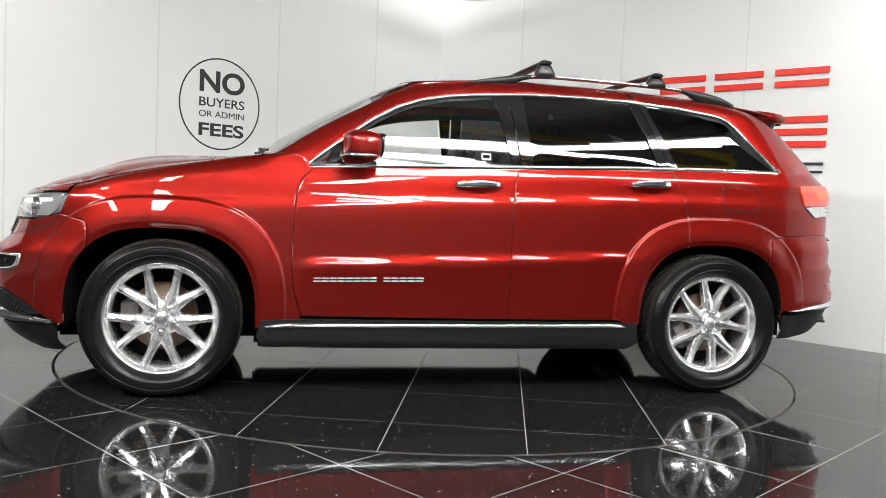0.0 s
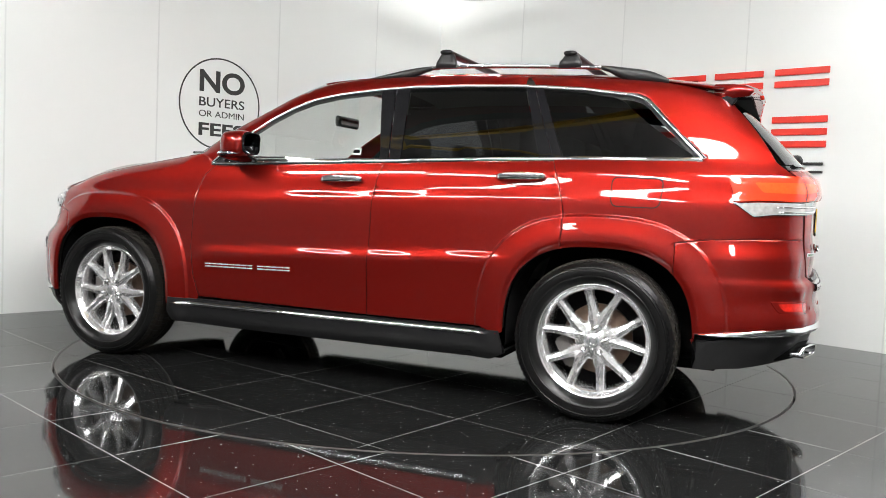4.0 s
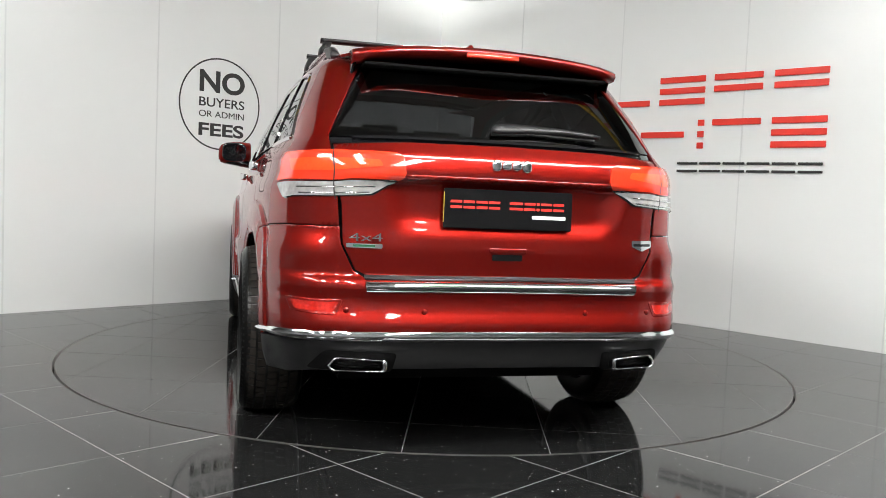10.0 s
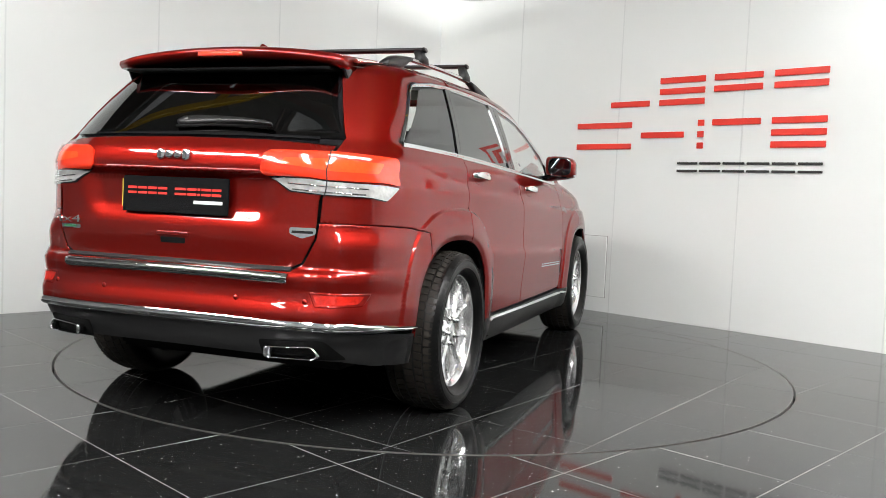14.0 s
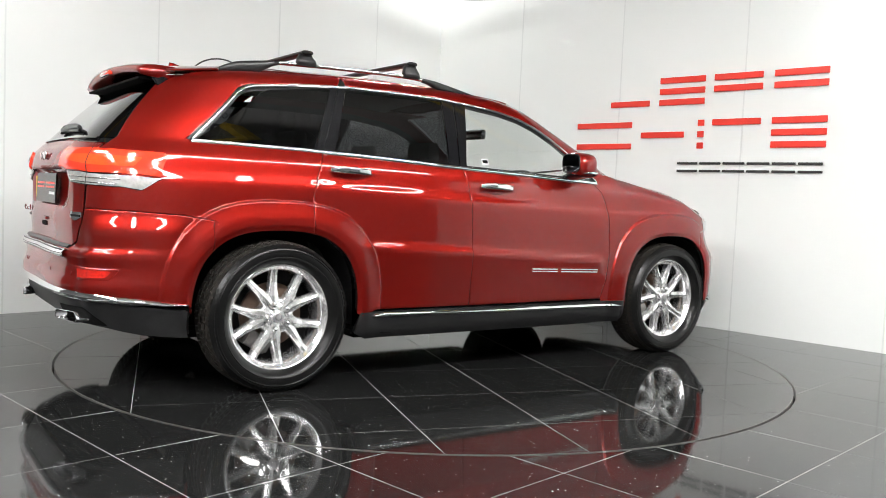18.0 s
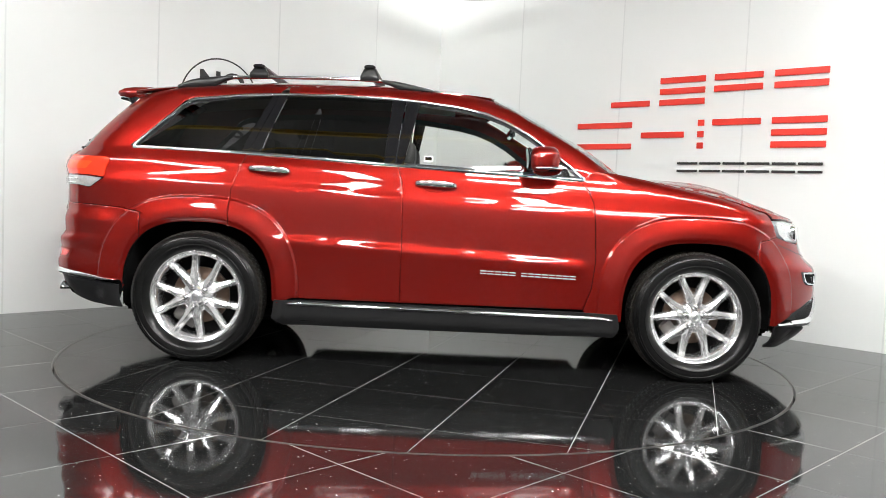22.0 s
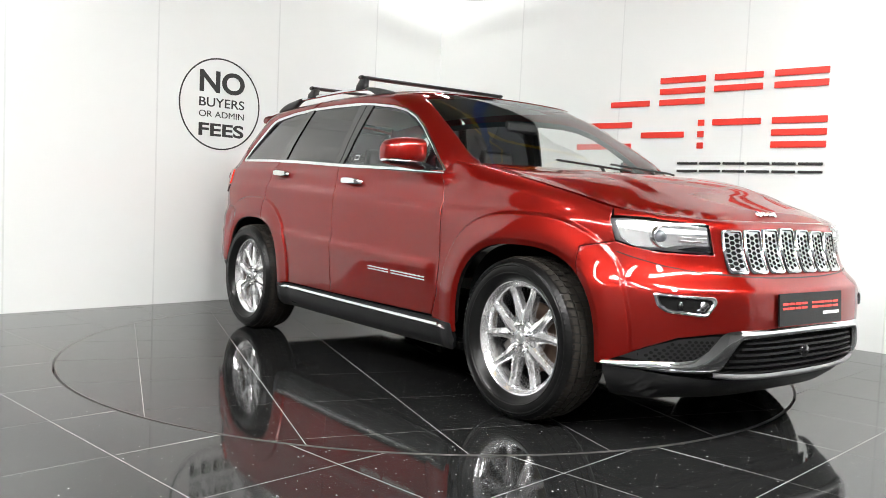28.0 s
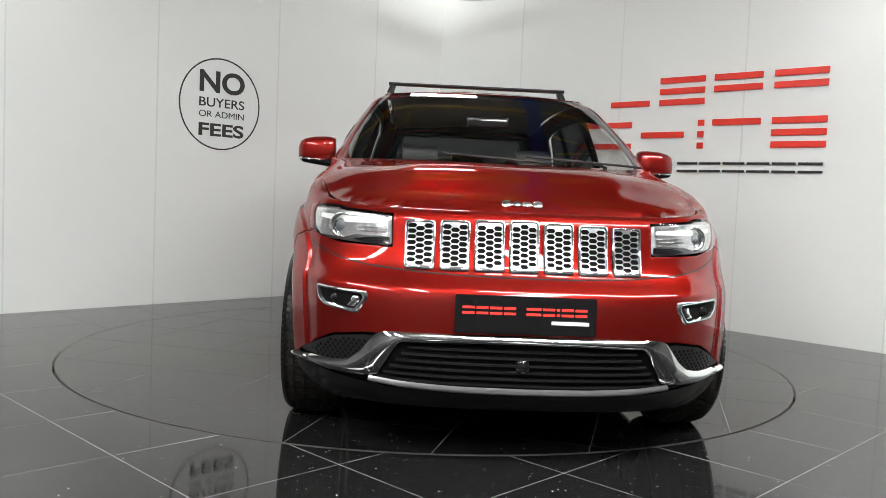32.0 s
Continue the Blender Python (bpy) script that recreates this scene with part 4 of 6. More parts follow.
# ---- wheels ----
def build_wheel():
    """A road wheel about the origin, its face towards +y."""
    prof = [(0.255, -0.12), (0.262, -0.118), (0.262, -0.02), (0.270, 0.045), (0.272, 0.058), (0.269, 0.064), (0.263, 0.063), (0.259, 0.057), (0.246, 0.046), (0.240, 0.036), (0.236, 0.0), (0.234, -0.10), (0.255, -0.12)]
    v, f = lathe(prof, 72, "Y")
    wheel = part("wheel", link_mesh("wheel", v, f, ALLOY), None, car, "polished alloy wheel with five forked spokes")
    tp = [(0.262, -0.125), (0.300, -0.135), (0.345, -0.132), (0.366, -0.118), (0.376, -0.085), (0.381, 0.0), (0.376, 0.085), (0.366, 0.116), (0.345, 0.130), (0.318, 0.132),
          (0.300, 0.128), (0.296, 0.124), (0.285, 0.118), (0.270, 0.090), (0.262, 0.075)]
    tp = [(r, h - 0.03) for r, h in tp]
    v, f = lathe(tp, 96, "Y")
    part("tyre", link_mesh("tyre", v, f, RUBBER), None, wheel, "black rubber tyre")
    # tread blocks in five rows and ribs on the shoulder
    verts, faces = [], []
    rows = [(-0.108, -0.075), (-0.066, -0.030), (-0.020, 0.020), (0.030, 0.066), (0.075, 0.108)]
    for k in range(64):
        for j, (h0, h1) in enumerate(rows):
            a0 = 2 * math.pi * (k + 0.35 * (j % 2)) / 64
            a1 = a0 + 2 * math.pi / 64 * 0.80
            skew = 0.012 * (1 if j < 2 else -1 if j > 2 else 0)
            base = len(verts)
            for a in (a0, a1):
                for h, sk in ((h0, 0), (h1, skew)):
                    top = 0.3835 - 0.9 * max(0, abs(h) - 0.06) ** 1.4
                    for r in (top - 0.012, top):
                        verts.append((r * math.cos(a + sk), h - 0.03, r * math.sin(a + sk)))
            faces += [tuple(base + i for i in q) for q in ((1, 3, 7, 5), (0, 1, 5, 4), (2, 6, 7, 3), (0, 2, 3, 1), (4, 5, 7, 6))]
    part("tread", link_mesh("tread", verts, faces, TREAD, False), None, wheel, "dusty brown-black tyre tread")
    # lugs and ribs of the side wall
    verts, faces = [], []
    for k in range(84):
        a0, a1 = 2 * math.pi * k / 84, 2 * math.pi * (k + 0.62) / 84
        base = len(verts)
        for a in (a0, a1):
            for r, h in ((0.350, 0.094), (0.354, 0.1015), (0.372, 0.083), (0.374, 0.068)):
                verts.append((r * math.cos(a), h, r * math.sin(a)))
        for j in range(3):
            faces.append((base + j, base + j + 1, base + 5 + j, base + 4 + j))
    part("shoulder", link_mesh("shoulder", verts, faces, RUBBER, False), None, wheel)["kind"] = "stuff"
    for r0, r1 in ((0.305, 0.308), (0.341, 0.344)):
        v, f = lathe([(r0 - 0.003, 0.0965), (r0, 0.1035), (r1, 0.1035), (r1 + 0.003, 0.0965)], 96, "Y")
        part("side_rib", link_mesh("side_rib", v, f, RUBBER), None, wheel)
    # five spokes that fork in two
    for k in range(5):
        mid = radians(90 + 72 * k)
        ca, sa = math.cos(mid), math.sin(mid)
        for e in (-1, 1):
            verts, faces = [], []
            way = [(0.028, 0.020), (0.062, 0.033), (0.100, 0.046), (0.130, 0.0535), (0.165, 0.061), (0.200, 0.068), (0.230, 0.0745), (0.250, 0.079)]
            half = [0.025, 0.026, 0.0245, 0.0195, 0.0170, 0.0160, 0.0165, 0.0215]
            rise = [0.034, 0.035, 0.035, 0.033, 0.031, 0.032, 0.038, 0.047]
            for i, (al, lat) in enumerate(way):
                p, q = Vector(way[max(0, i - 1)]), Vector(way[min(7, i + 1)])
                d = (q - p).normalized()
                for w, h in ((-1.35, -0.040), (-1.18, -0.010), (-0.90, -0.002), (0.0, 0.0045), (0.90, -0.002), (1.18, -0.010), (1.35, -0.040)):
                    u, v = al - d.y * half[i] * w, e * (lat + d.x * half[i] * w)
                    verts.append((u * ca - v * sa, rise[i] + h, u * sa + v * ca))
            for i in range(7):
                for j in range(6):
                    faces.append((i * 7 + j, i * 7 + j + 1, (i + 1) * 7 + j + 1, (i + 1) * 7 + j))
            me = link_mesh("spoke", verts, faces, ALLOY, False)
            bm = bmesh.new()
            bm.from_mesh(me)
            bmesh.ops.recalc_face_normals(bm, faces=bm.faces)
            bm.to_mesh(me)
            bm.free()
            part("spoke", me, None, wheel)
    v, f = lathe([(0.0, 0.046), (0.031, 0.045), (0.036, 0.041), (0.037, 0.0345), (0.080, 0.0335), (0.090, 0.028), (0.096, 0.010), (0.098, -0.03)], 40, "Y")
    part("hub", link_mesh("hub", v, f, ALLOY), None, wheel)
    v, f = lathe([(0.0, 0.0500), (0.026, 0.0490), (0.030, 0.0445)], 24, "Y")
    part("centre_cap", link_mesh("centre_cap", v, f, DARK_SILVER), None, wheel, "dull silver centre cap")
    v, f = lathe([(0.0145, 0.0492), (0.0165, 0.0512), (0.0185, 0.0488)], 24, "Y")
    part("cap_ring", link_mesh("cap_ring", v, f, CHROME), None, wheel)
    nut = None
    pocket = None
    for k in range(5):
        a = radians(126 + 72 * k)
        if pocket is None:
            v, f = lathe([(0.0, 0.0048), (0.0180, 0.0048), (0.0195, 0.003), (0.0205, -0.012)], 18, "Y")
            pocket = link_mesh("nut_pocket", v, f, STEEL)
        part("nut_pocket", pocket, None, wheel).location = (0.063 * math.cos(a), 0.033, 0.063 * math.sin(a))
        if nut is None:
            v, f = lathe([(0.0, 0.024), (0.009, 0.022), (0.0125, 0.015), (0.013, 0.002), (0.0155, 0.001), (0.016, -0.006)], 12, "Y")
            nut = link_mesh("wheel_nut", v, f, CHROME)
        ob = part("wheel_nut", nut, None, wheel)
        ob.location = (0.063 * math.cos(a), 0.037, 0.063 * math.sin(a))
    v, f = lathe([(0.06, -0.05), (0.165, -0.05), (0.165, -0.075), (0.06, -0.075)], 48, "Y")
    part("brake_disc", link_mesh("brake_disc", v, f, ROTOR), None, wheel, "rust-tinted brake disc")
    bm = bmesh.new()
    add_box(bm, 0.115, 0.195, -0.11, -0.02, -0.075, 0.075, 0.012)
    part("brake_caliper", bm, STEEL, wheel)
    v, f = lathe([(0.0, -0.10), (0.26, -0.10)], 32, "Y")
    part("back_plate", link_mesh("back_plate", v, f, SHELL), None, wheel)
    return wheel


first = build_wheel()
first.matrix_basis = pose(AXLE, 0.868, HUB_Z, 0, 0)
for x, y, turn, spin in ((-AXLE, 0.868, 0, 28), (AXLE, -0.868, 180, 39), (-AXLE, -0.868, 180, 59)):
    w = copy_thing(first, pose(x, y, HUB_Z, 0, 0, turn) @ pose(0, 0, 0, 0, spin))

# wheel wells and underside
for cx in (AXLE, -AXLE):
    for side in (1, -1):
        verts, faces = [], []
        pts = arch(cx, cx - 0.4399, cx + 0.4399, 30, 1.01)
        pts = [(pts[0][0], 0.31)] + pts + [(pts[-1][0], 0.31)]
        for x, z in pts:
            verts += [(x, side * 0.875, z), (x, side * 0.55, z)]
        for i in range(len(pts) - 1):
            faces.append((2 * i, 2 * i + 1, 2 * i + 3, 2 * i + 2))
        n = len(verts)
        verts.append((cx, side * 0.55, 0.22))
        for i in range(len(pts) - 1):
            faces.append((2 * i + 1, n, 2 * i + 3))
        part("wheel_well", link_mesh("wheel_well", verts, faces, SHELL), None, car)
part("underside", box(-2.0, 2.0, -0.60, 0.60, 0.24, 0.30, 0.02), SHELL, car)
part("underside", box(-1.02, 1.02, -0.90, 0.90, 0.24, 0.30, 0.02), SHELL, car)
part("underside", box(-2.24, -1.9, -0.70, 0.70, 0.36, 0.40, 0.02), SHELL, car)


# ---- small parts of the car ----
def ring(c, a, b, ra, rb, n=16, p=2.6):
    """A rounded ring about c in the plane of a and b."""
    c, a, b = Vector(c), Vector(a), Vector(b)
    out = []
    for k in range(n):
        t = 2 * math.pi * (k + 0.5) / n
        x, y = math.cos(t), math.sin(t)
        out.append(c + a * (ra * math.copysign(abs(x) ** (2 / p), x)) + b * (rb * math.copysign(abs(y) ** (2 / p), y)))
    return out


def loft(name, rings, mat, caps=True, smooth=True):
    n = len(rings[0])
    verts = [v for r in rings for v in r]
    faces = []
    for i in range(len(rings) - 1):
        for k in range(n):
            l = (k + 1) % n
            faces.append((i * n + k, i * n + l, (i + 1) * n + l, (i + 1) * n + k))
    if caps:
        faces.append(tuple(reversed(range(n))))
        faces.append(tuple(range((len(rings) - 1) * n, len(rings) * n)))
    me = link_mesh(name, verts, faces, mat, smooth)
    bm = bmesh.new()
    bm.from_mesh(me)
    bmesh.ops.recalc_face_normals(bm, faces=bm.faces)
    bm.to_mesh(me)
    bm.free()
    return me


def ribbon(line, w):
    """The outline of a band of width w along a line."""
    p = np.array(line, float)
    d = np.gradient(p, axis=0)
    d /= np.linalg.norm(d, axis=1, keepdims=True)
    n = np.stack([-d[:, 1], d[:, 0]], 1) * w / 2
    return [tuple(v) for v in p + n] + [tuple(v) for v in (p - n)[::-1]]


def rounded(poly, r, k=4):
    """An outline with its corners rounded off."""
    out = []
    n = len(poly)
    for i in range(n):
        p, a, b = (np.array(poly[j % n], float) for j in (i, i - 1, i + 1))
        da, db = a - p, b - p
        la, lb = np.linalg.norm(da), np.linalg.norm(db)
        q = min(r, la * 0.45, lb * 0.45)
        p0, p1 = p + da / la * q, p + db / lb * q
        for j in range(k + 1):
            t = j / k
            out.append(tuple((1 - t) ** 2 * p0 + 2 * t * (1 - t) * p + t * t * p1))
    return out


def at(s, z, off=0.0):
    """A point on the skin."""
    e = 1e-3
    p = body(np.array(s), np.array(z))
    n = np.cross(body(np.array(s), np.array(z + e)) - body(np.array(s), np.array(z - e)), body(np.array(s + e), np.array(z)) - body(np.array(s - e), np.array(z)))
    n = n / np.linalg.norm(n)
    return Vector(p + n * off), Vector(n)


for side in (1, -1):
    flipy = Matrix.Diagonal((1, side, 1, 1))

    def put(name, me, parent=None, label=""):
        if side < 0:
            me.transform(flipy)
            me.flip_normals()
        return part(name, me, None, parent or car, label)

    doors = {o.name.split(".")[0]: o for o in car.children if o.name.split(".")[0] in ("front_door", "rear_door") and (o.data.vertices[0].co.y > 0) == (side > 0)}
    # door handles
    for x0, x1, z, door in ((-0.211, 0.036, 1.086, "front_door"), (-1.182, -0.938, 1.130, "rear_door")):
        rr = []
        for t in np.linspace(0, 1, 11):
            p, n = at(x0 + (x1 - x0) * t, z - 0.008 * (t - 0.5), 0.012 + 0.030 * math.sin(math.pi * min(1, max(0, t))) ** 0.5)
            h = 0.012 + 0.007 * math.sin(math.pi * t) ** 0.5
            rr.append(ring(p, Vector((0, 0, 1)), n, h, 0.008, 12))
        put("door_handle", loft("door_handle", rr, CHROME), doors[door], "chrome pull handle")
        cup = [((x0 + x1) / 2 + 0.075 * math.cos(a), z - 0.012 + 0.030 * math.sin(a)) for a in np.linspace(0, 2 * math.pi, 24, endpoint=False)]
        skin("handle_recess", cup, PAINT, side, off=0.0015, flange=0, inset=0, parent=doors[door], step=0.02)
    # chrome frames of the side glass
    top = [(0.775, 1.158), (0.685, 1.232), (0.555, 1.330), (0.435, 1.415), (0.315, 1.481), (0.195, 1.525), (0.05, 1.555), (-0.18, 1.581), (-0.4, 1.596), (-0.7, 1.600), (-1.0, 1.597)]
    rear_top = [(-1.0, 1.597), (-1.28, 1.580), (-1.53, 1.548), (-1.585, 1.533), (-1.63, 1.50), (-1.76, 1.37), (-1.885, 1.248)]
    q = ribbon(top, 0.016)
    moulding("window_trim", q[:len(top)], q[len(top):][::-1], CHROME, side, cabin, 0.005, label="chrome window trim", n=90)
    q = ribbon(top, 0.040)
    moulding("window_seal", q[:len(top)], q[len(top):][::-1], PLASTIC, side, cabin, 0.0, -0.011, n=90)
    line = X(*rear_top)
    q = ribbon(line, 0.040)
    moulding("window_seal", q[:len(line)], q[len(line):][::-1], PLASTIC, side, body, 0.0, -0.011)
    q = ribbon(line, 0.018)
    moulding("window_trim", q[:len(line)], q[len(line):][::-1], CHROME, side, body, 0.005, label="chrome window trim")
    low = [(x, float(belt(x)) + 0.010) for x in np.linspace(0.775, -1.28, 30)]
    q = ribbon(low, 0.050)
    moulding("window_seal", q[:len(low)], q[len(low):][::-1], PLASTIC, side, cabin, 0.0, -0.011, n=80)
    q = ribbon(low, 0.020)
    moulding("belt_trim", q[:len(low)], q[len(low):][::-1], CHROME, side, cabin, 0.006, label="chrome strip under the windows", n=80)
    low = [(x, float(belt(x)) + 0.012 + 0.008 * max(0, -1.6 - x)) for x in np.linspace(-1.28, -1.885, 10)]
    line = X(*low)
    q = ribbon(line, 0.022)
    moulding("belt_trim", q[:len(line)], q[len(line):][::-1], CHROME, side, body, 0.006, label="chrome strip under the windows")
    moulding("sill_strip", [(-0.935, 0.364), (-0.90, 0.378), (0.90, 0.366), (0.965, 0.354)], [(-0.935, 0.362), (-0.90, 0.352), (0.90, 0.340), (0.965, 0.350)], CHROME, side, body, 0.009, 0.006, n=80, label="chrome strip along the sill")
    # mirror
    rr = [ring((0.552 - 0.009 * k, y, 1.270 - 0.004 * k), (1, 0, 0), (0, 0, 1), hx, hz, 20, 3.2) for k, (y, hx, hz) in
          enumerate(((0.872, 0.055, 0.055), (0.885, 0.072, 0.068), (0.93, 0.084, 0.075), (0.99, 0.086, 0.076), (1.04, 0.080, 0.071), (1.070, 0.064, 0.060), (1.085, 0.036, 0.040), (1.087, 0.012, 0.014)))]
    mirror = put("door_mirror", loft("door_mirror", rr, PAINT), None, "red mirror with black base and chrome strip")
    rr = [ring((0.560 - 0.007 * k, y, zc), (1, 0, 0), (0, 0, 1), hx, hz, 16, 2.6) for k, (y, hx, hz, zc) in
          enumerate(((0.80, 0.060, 0.022, 1.172), (0.85, 0.060, 0.024, 1.178), (0.90, 0.078, 0.026, 1.188), (0.98, 0.086, 0.024, 1.196), (1.05, 0.074, 0.020, 1.202), (1.075, 0.045, 0.012, 1.208)))]
    put("mirror_base", loft("mirror_base", rr, GLOSS_BLACK), mirror, "black mirror base")
    rr = [ring((0.552 - 0.010 * k, y, 1.202 + 0.001 * k), (1, 0, 0), (0, 0, 1), hx, 0.0075, 14, 2.6) for k, (y, hx) in
          enumerate(((0.92, 0.086), (0.98, 0.0915), (1.04, 0.086), (1.072, 0.066), (1.086, 0.036)))]
    put("indicator_strip", loft("indicator_strip", rr, CHROME), mirror, "chrome strip with indicator")
    rr = [ring((xx, 0.985, 1.262), (0, 1, 0), (0, 0, 1), 0.080 * k, 0.062 * k, 20, 3.5) for xx, k in ((0.445, 0.9), (0.432, 1.0), (0.430, 0.94))]
    put("mirror_rim", loft("mirror_rim", rr, GLOSS_BLACK), mirror)
    rr = [ring((xx, 0.985, 1.262), (0, 1, 0), (-0.16, 0, 1), 0.072 * k, 0.055 * k, 20, 3.5) for xx, k in ((0.431, 1.0), (0.428, 1.0), (0.4275, 0.98))]
    put("mirror_glass", loft("mirror_glass", rr, MIRROR, smooth=False), mirror, "silver mirror glass")
    # roof rail: silver with black ends
    rail_z = smooth_curve((-1.70, 1.625), (-1.60, 1.668), (-1.52, 1.682), (-1.35, 1.700), (-0.6, 1.718), (-0.39, 1.708), (-0.2, 1.676), (-0.08, 1.650))
    rail_y = lambda x: float(half_width(roof_edge(x)) * narrowing(np.array(x))) - 0.055
    def rail(x0, x1, hw, hz, n, mat, name, label, lower):
        rr = [ring((x, rail_y(x), float(rail_z(x)) - lower(x)), (0, 1, 0), (0, 0, 1), hw, hz(x), 12, 2.8) for x in np.linspace(x0, x1, n)]
        return put(name, loft(name, rr, mat), None, label)
    roof_rail = rail(-1.40, -0.42, 0.017, lambda x: 0.010, 14, CHROME, "roof_rail", "silver roof rail with black feet", lambda x: 0.004)
    for x0, x1 in ((-1.69, -1.36), (-0.44, -0.08)):
        rr = []
        for x in np.linspace(x0, x1, 10):
            zb = float(roof_edge(x)) - 0.01
            zt_ = float(rail_z(x)) + 0.006
            inner_end = x1 if x0 < -1 else x0
            zb = zt_ - 0.022 + (zb - zt_ + 0.022) * float(ramp01(abs(x - inner_end) / 0.14))
            rr.append(ring((x, rail_y(x), (zb + zt_) / 2), (0, 1, 0), (0, 0, 1), 0.021, max(0.004, (zt_ - zb) / 2), 12, 2.8))
        put("rail_foot", loft("rail_foot", rr, PLASTIC), roof_rail, "black plastic rail foot")
    # sticker in the front door glass
    skin("glass_sticker", rounded([(-0.115, 1.222), (-0.115, 1.256), (-0.165, 1.256), (-0.165, 1.222)], 0.004), PRINT_WHITE, side, cabin, off=0.001, flange=0, inset=0, label="small white sticker")
    skin("sticker_print", rounded([(-0.12, 1.229), (-0.12, 1.249), (-0.16, 1.249), (-0.16, 1.229)], 0.003), GLOSS_BLACK, side, cabin, off=0.0025, flange=0, inset=0)
    # model lettering on the door, as plain bars
    x = 0.188
    for w in (0.036, 0.036, 0.036, 0.036, 0.036, 0.0, 0.034, 0.034, 0.034, 0.034, 0.034, 0.034, 0.034, 0.034):
        if w:
            zz = 0.598 - 0.022 * (x - 0.188)
            for lo, hi in ((-0.0105, -0.0050), (0.0045, 0.0100)):
                skin("badge_bar", [(x, zz + lo), (x + w, zz + lo - 0.0005), (x + w, zz + hi - 0.0005), (x, zz + hi)], LAMP_BULB, side, off=0.005, flange=0.005, inset=0, parent=doors["front_door"], step=0.02)
        x += w + 0.006 if w else 0.028
    # tail lamps
    red = X((-2.008, 1.145)) + Re((0.80, 1.168), (0.66, 1.176), (0.44, 1.174), (0.412, 1.160), (0.408, 1.094), (0.425, 1.080), (0.60, 1.077), (0.66, 1.066), (0.80, 1.060)) + X((-2.035, 1.052))
    lamp = skin("tail_lamp", rounded(red, 0.012), RED_LENS, side, off=0.010, step=0.03, flange=0.03, label="red tail lamp with clear lower lens")
    clear = Re((0.440, 1.073), (0.530, 1.018), (0.66, 1.007), (0.785, 1.002)) + X((-2.12, 0.990), (-2.04, 1.046)) + Re((0.80, 1.054), (0.66, 1.060), (0.60, 1.071))
    skin("clear_lens", rounded(clear, 0.010), CLEAR_LENS, side, off=0.009, step=0.03, flange=0.03, parent=lamp, label="clear lower lens")
    rim = Re((0.422, 1.080), (0.524, 1.0135), (0.66, 1.0035), (0.79, 0.9985)) + X((-2.124, 0.9865), (-2.03, 1.05))
    skin("lamp_seal", rounded(rim, 0.01), GLOSS_BLACK, side, off=0.004, step=0.04, flange=0.02, parent=lamp)
    for z0 in (1.048, 1.026):
        A = Re((0.535 if z0 < 1.04 else 0.515, z0), (0.66, z0 - 0.008), (0.77, z0 - 0.012))
        q = ribbon(A, 0.007)
        moulding("lens_rib", q[:3], q[3:][::-1], CHROME, side, bulge=0.003, off=0.0095, n=30, across=5, parent=lamp)
    glow = Re((0.79, 1.142), (0.68, 1.148), (0.50, 1.146), (0.49, 1.120), (0.68, 1.098), (0.79, 1.096))
    skin("lamp_reflector", rounded(glow, 0.012), material("amber_red_lens", (0.85, 0.075, 0.015), 0.12, coat=1.0, vary=0.2, scale=60), side, off=0.0125, step=0.03, flange=0.0, parent=lamp)
    seam = Re((0.657, 1.176), (0.653, 1.176), (0.653, 0.995), (0.657, 0.995))
    skin("lamp_joint", seam, GAP, side, off=0.014, flange=0.0, inset=0, parent=lamp)
    # rear reflectors, exhaust tips, sensors
    rf_ = Re((0.645, 0.615), (0.795, 0.612), (0.780, 0.578), (0.665, 0.572))
    skin("rear_reflector", rounded(rf_, 0.012), REFLECTOR, side, off=0.004, step=0.02, flange=0.02, label="red reflector lens")
    rf_ = Re((0.630, 0.625), (0.812, 0.622), (0.792, 0.568), (0.655, 0.562))
    skin("reflector_recess", rounded(rf_, 0.014), PAINT, side, off=0.002, step=0.02, flange=0.02)
    ends = []
    for k, xx in ((0.90, -2.36), (1.0, -2.405), (1.0, -2.420), (0.93, -2.423), (0.88, -2.418), (0.86, -2.33)):
        q = rounded([(0.452 + 0.01, 0.358), (0.440 + 0.02, 0.402), (0.650, 0.408), (0.678, 0.372), (0.660, 0.356)], 0.012, 3)
        c = np.mean(q, 0)
        ends.append([Vector((xx + 0.25 * (y - 0.45) * (y > 0.45), *(c + (np.array((y, z)) - c) * k))) for y, z in q])
    tip = put("exhaust_tip", loft("exhaust_tip", ends, CHROME, caps=False), None, "chrome trapezoid exhaust finisher")
    q = rounded([(0.465, 0.362), (0.467, 0.398), (0.645, 0.403), (0.668, 0.374), (0.655, 0.361)], 0.01, 3)
    hole = [[Vector((xx + 0.25 * (y - 0.45) * (y > 0.45), y, z)) for y, z in q] for xx in (-2.375, -2.37)]
    put("exhaust_bore", loft("exhaust_bore", hole, SHELL), tip)
    # flat near-black sheet paints the shade of the hollow round the tip
    skin("exhaust_shade", rounded(Re((0.43, 0.345), (0.42, 0.425), (0.68, 0.43), (0.74, 0.345)), 0.02), SHELL, side, off=-0.001, flange=0, inset=0)
    for y in (0.33, 0.62):
        p, n = at(s_rear(y, 0.585), 0.585, 0.003)
        v, f = lathe([(0.0, 0.004), (0.009, 0.003), (0.011, 0.0)], 14, "X")
        me = link_mesh("parking_sensor", [(-a + p.x, b + p.y, c + p.z) for a, b, c in v], f, PAINT)
        put("parking_sensor", me)
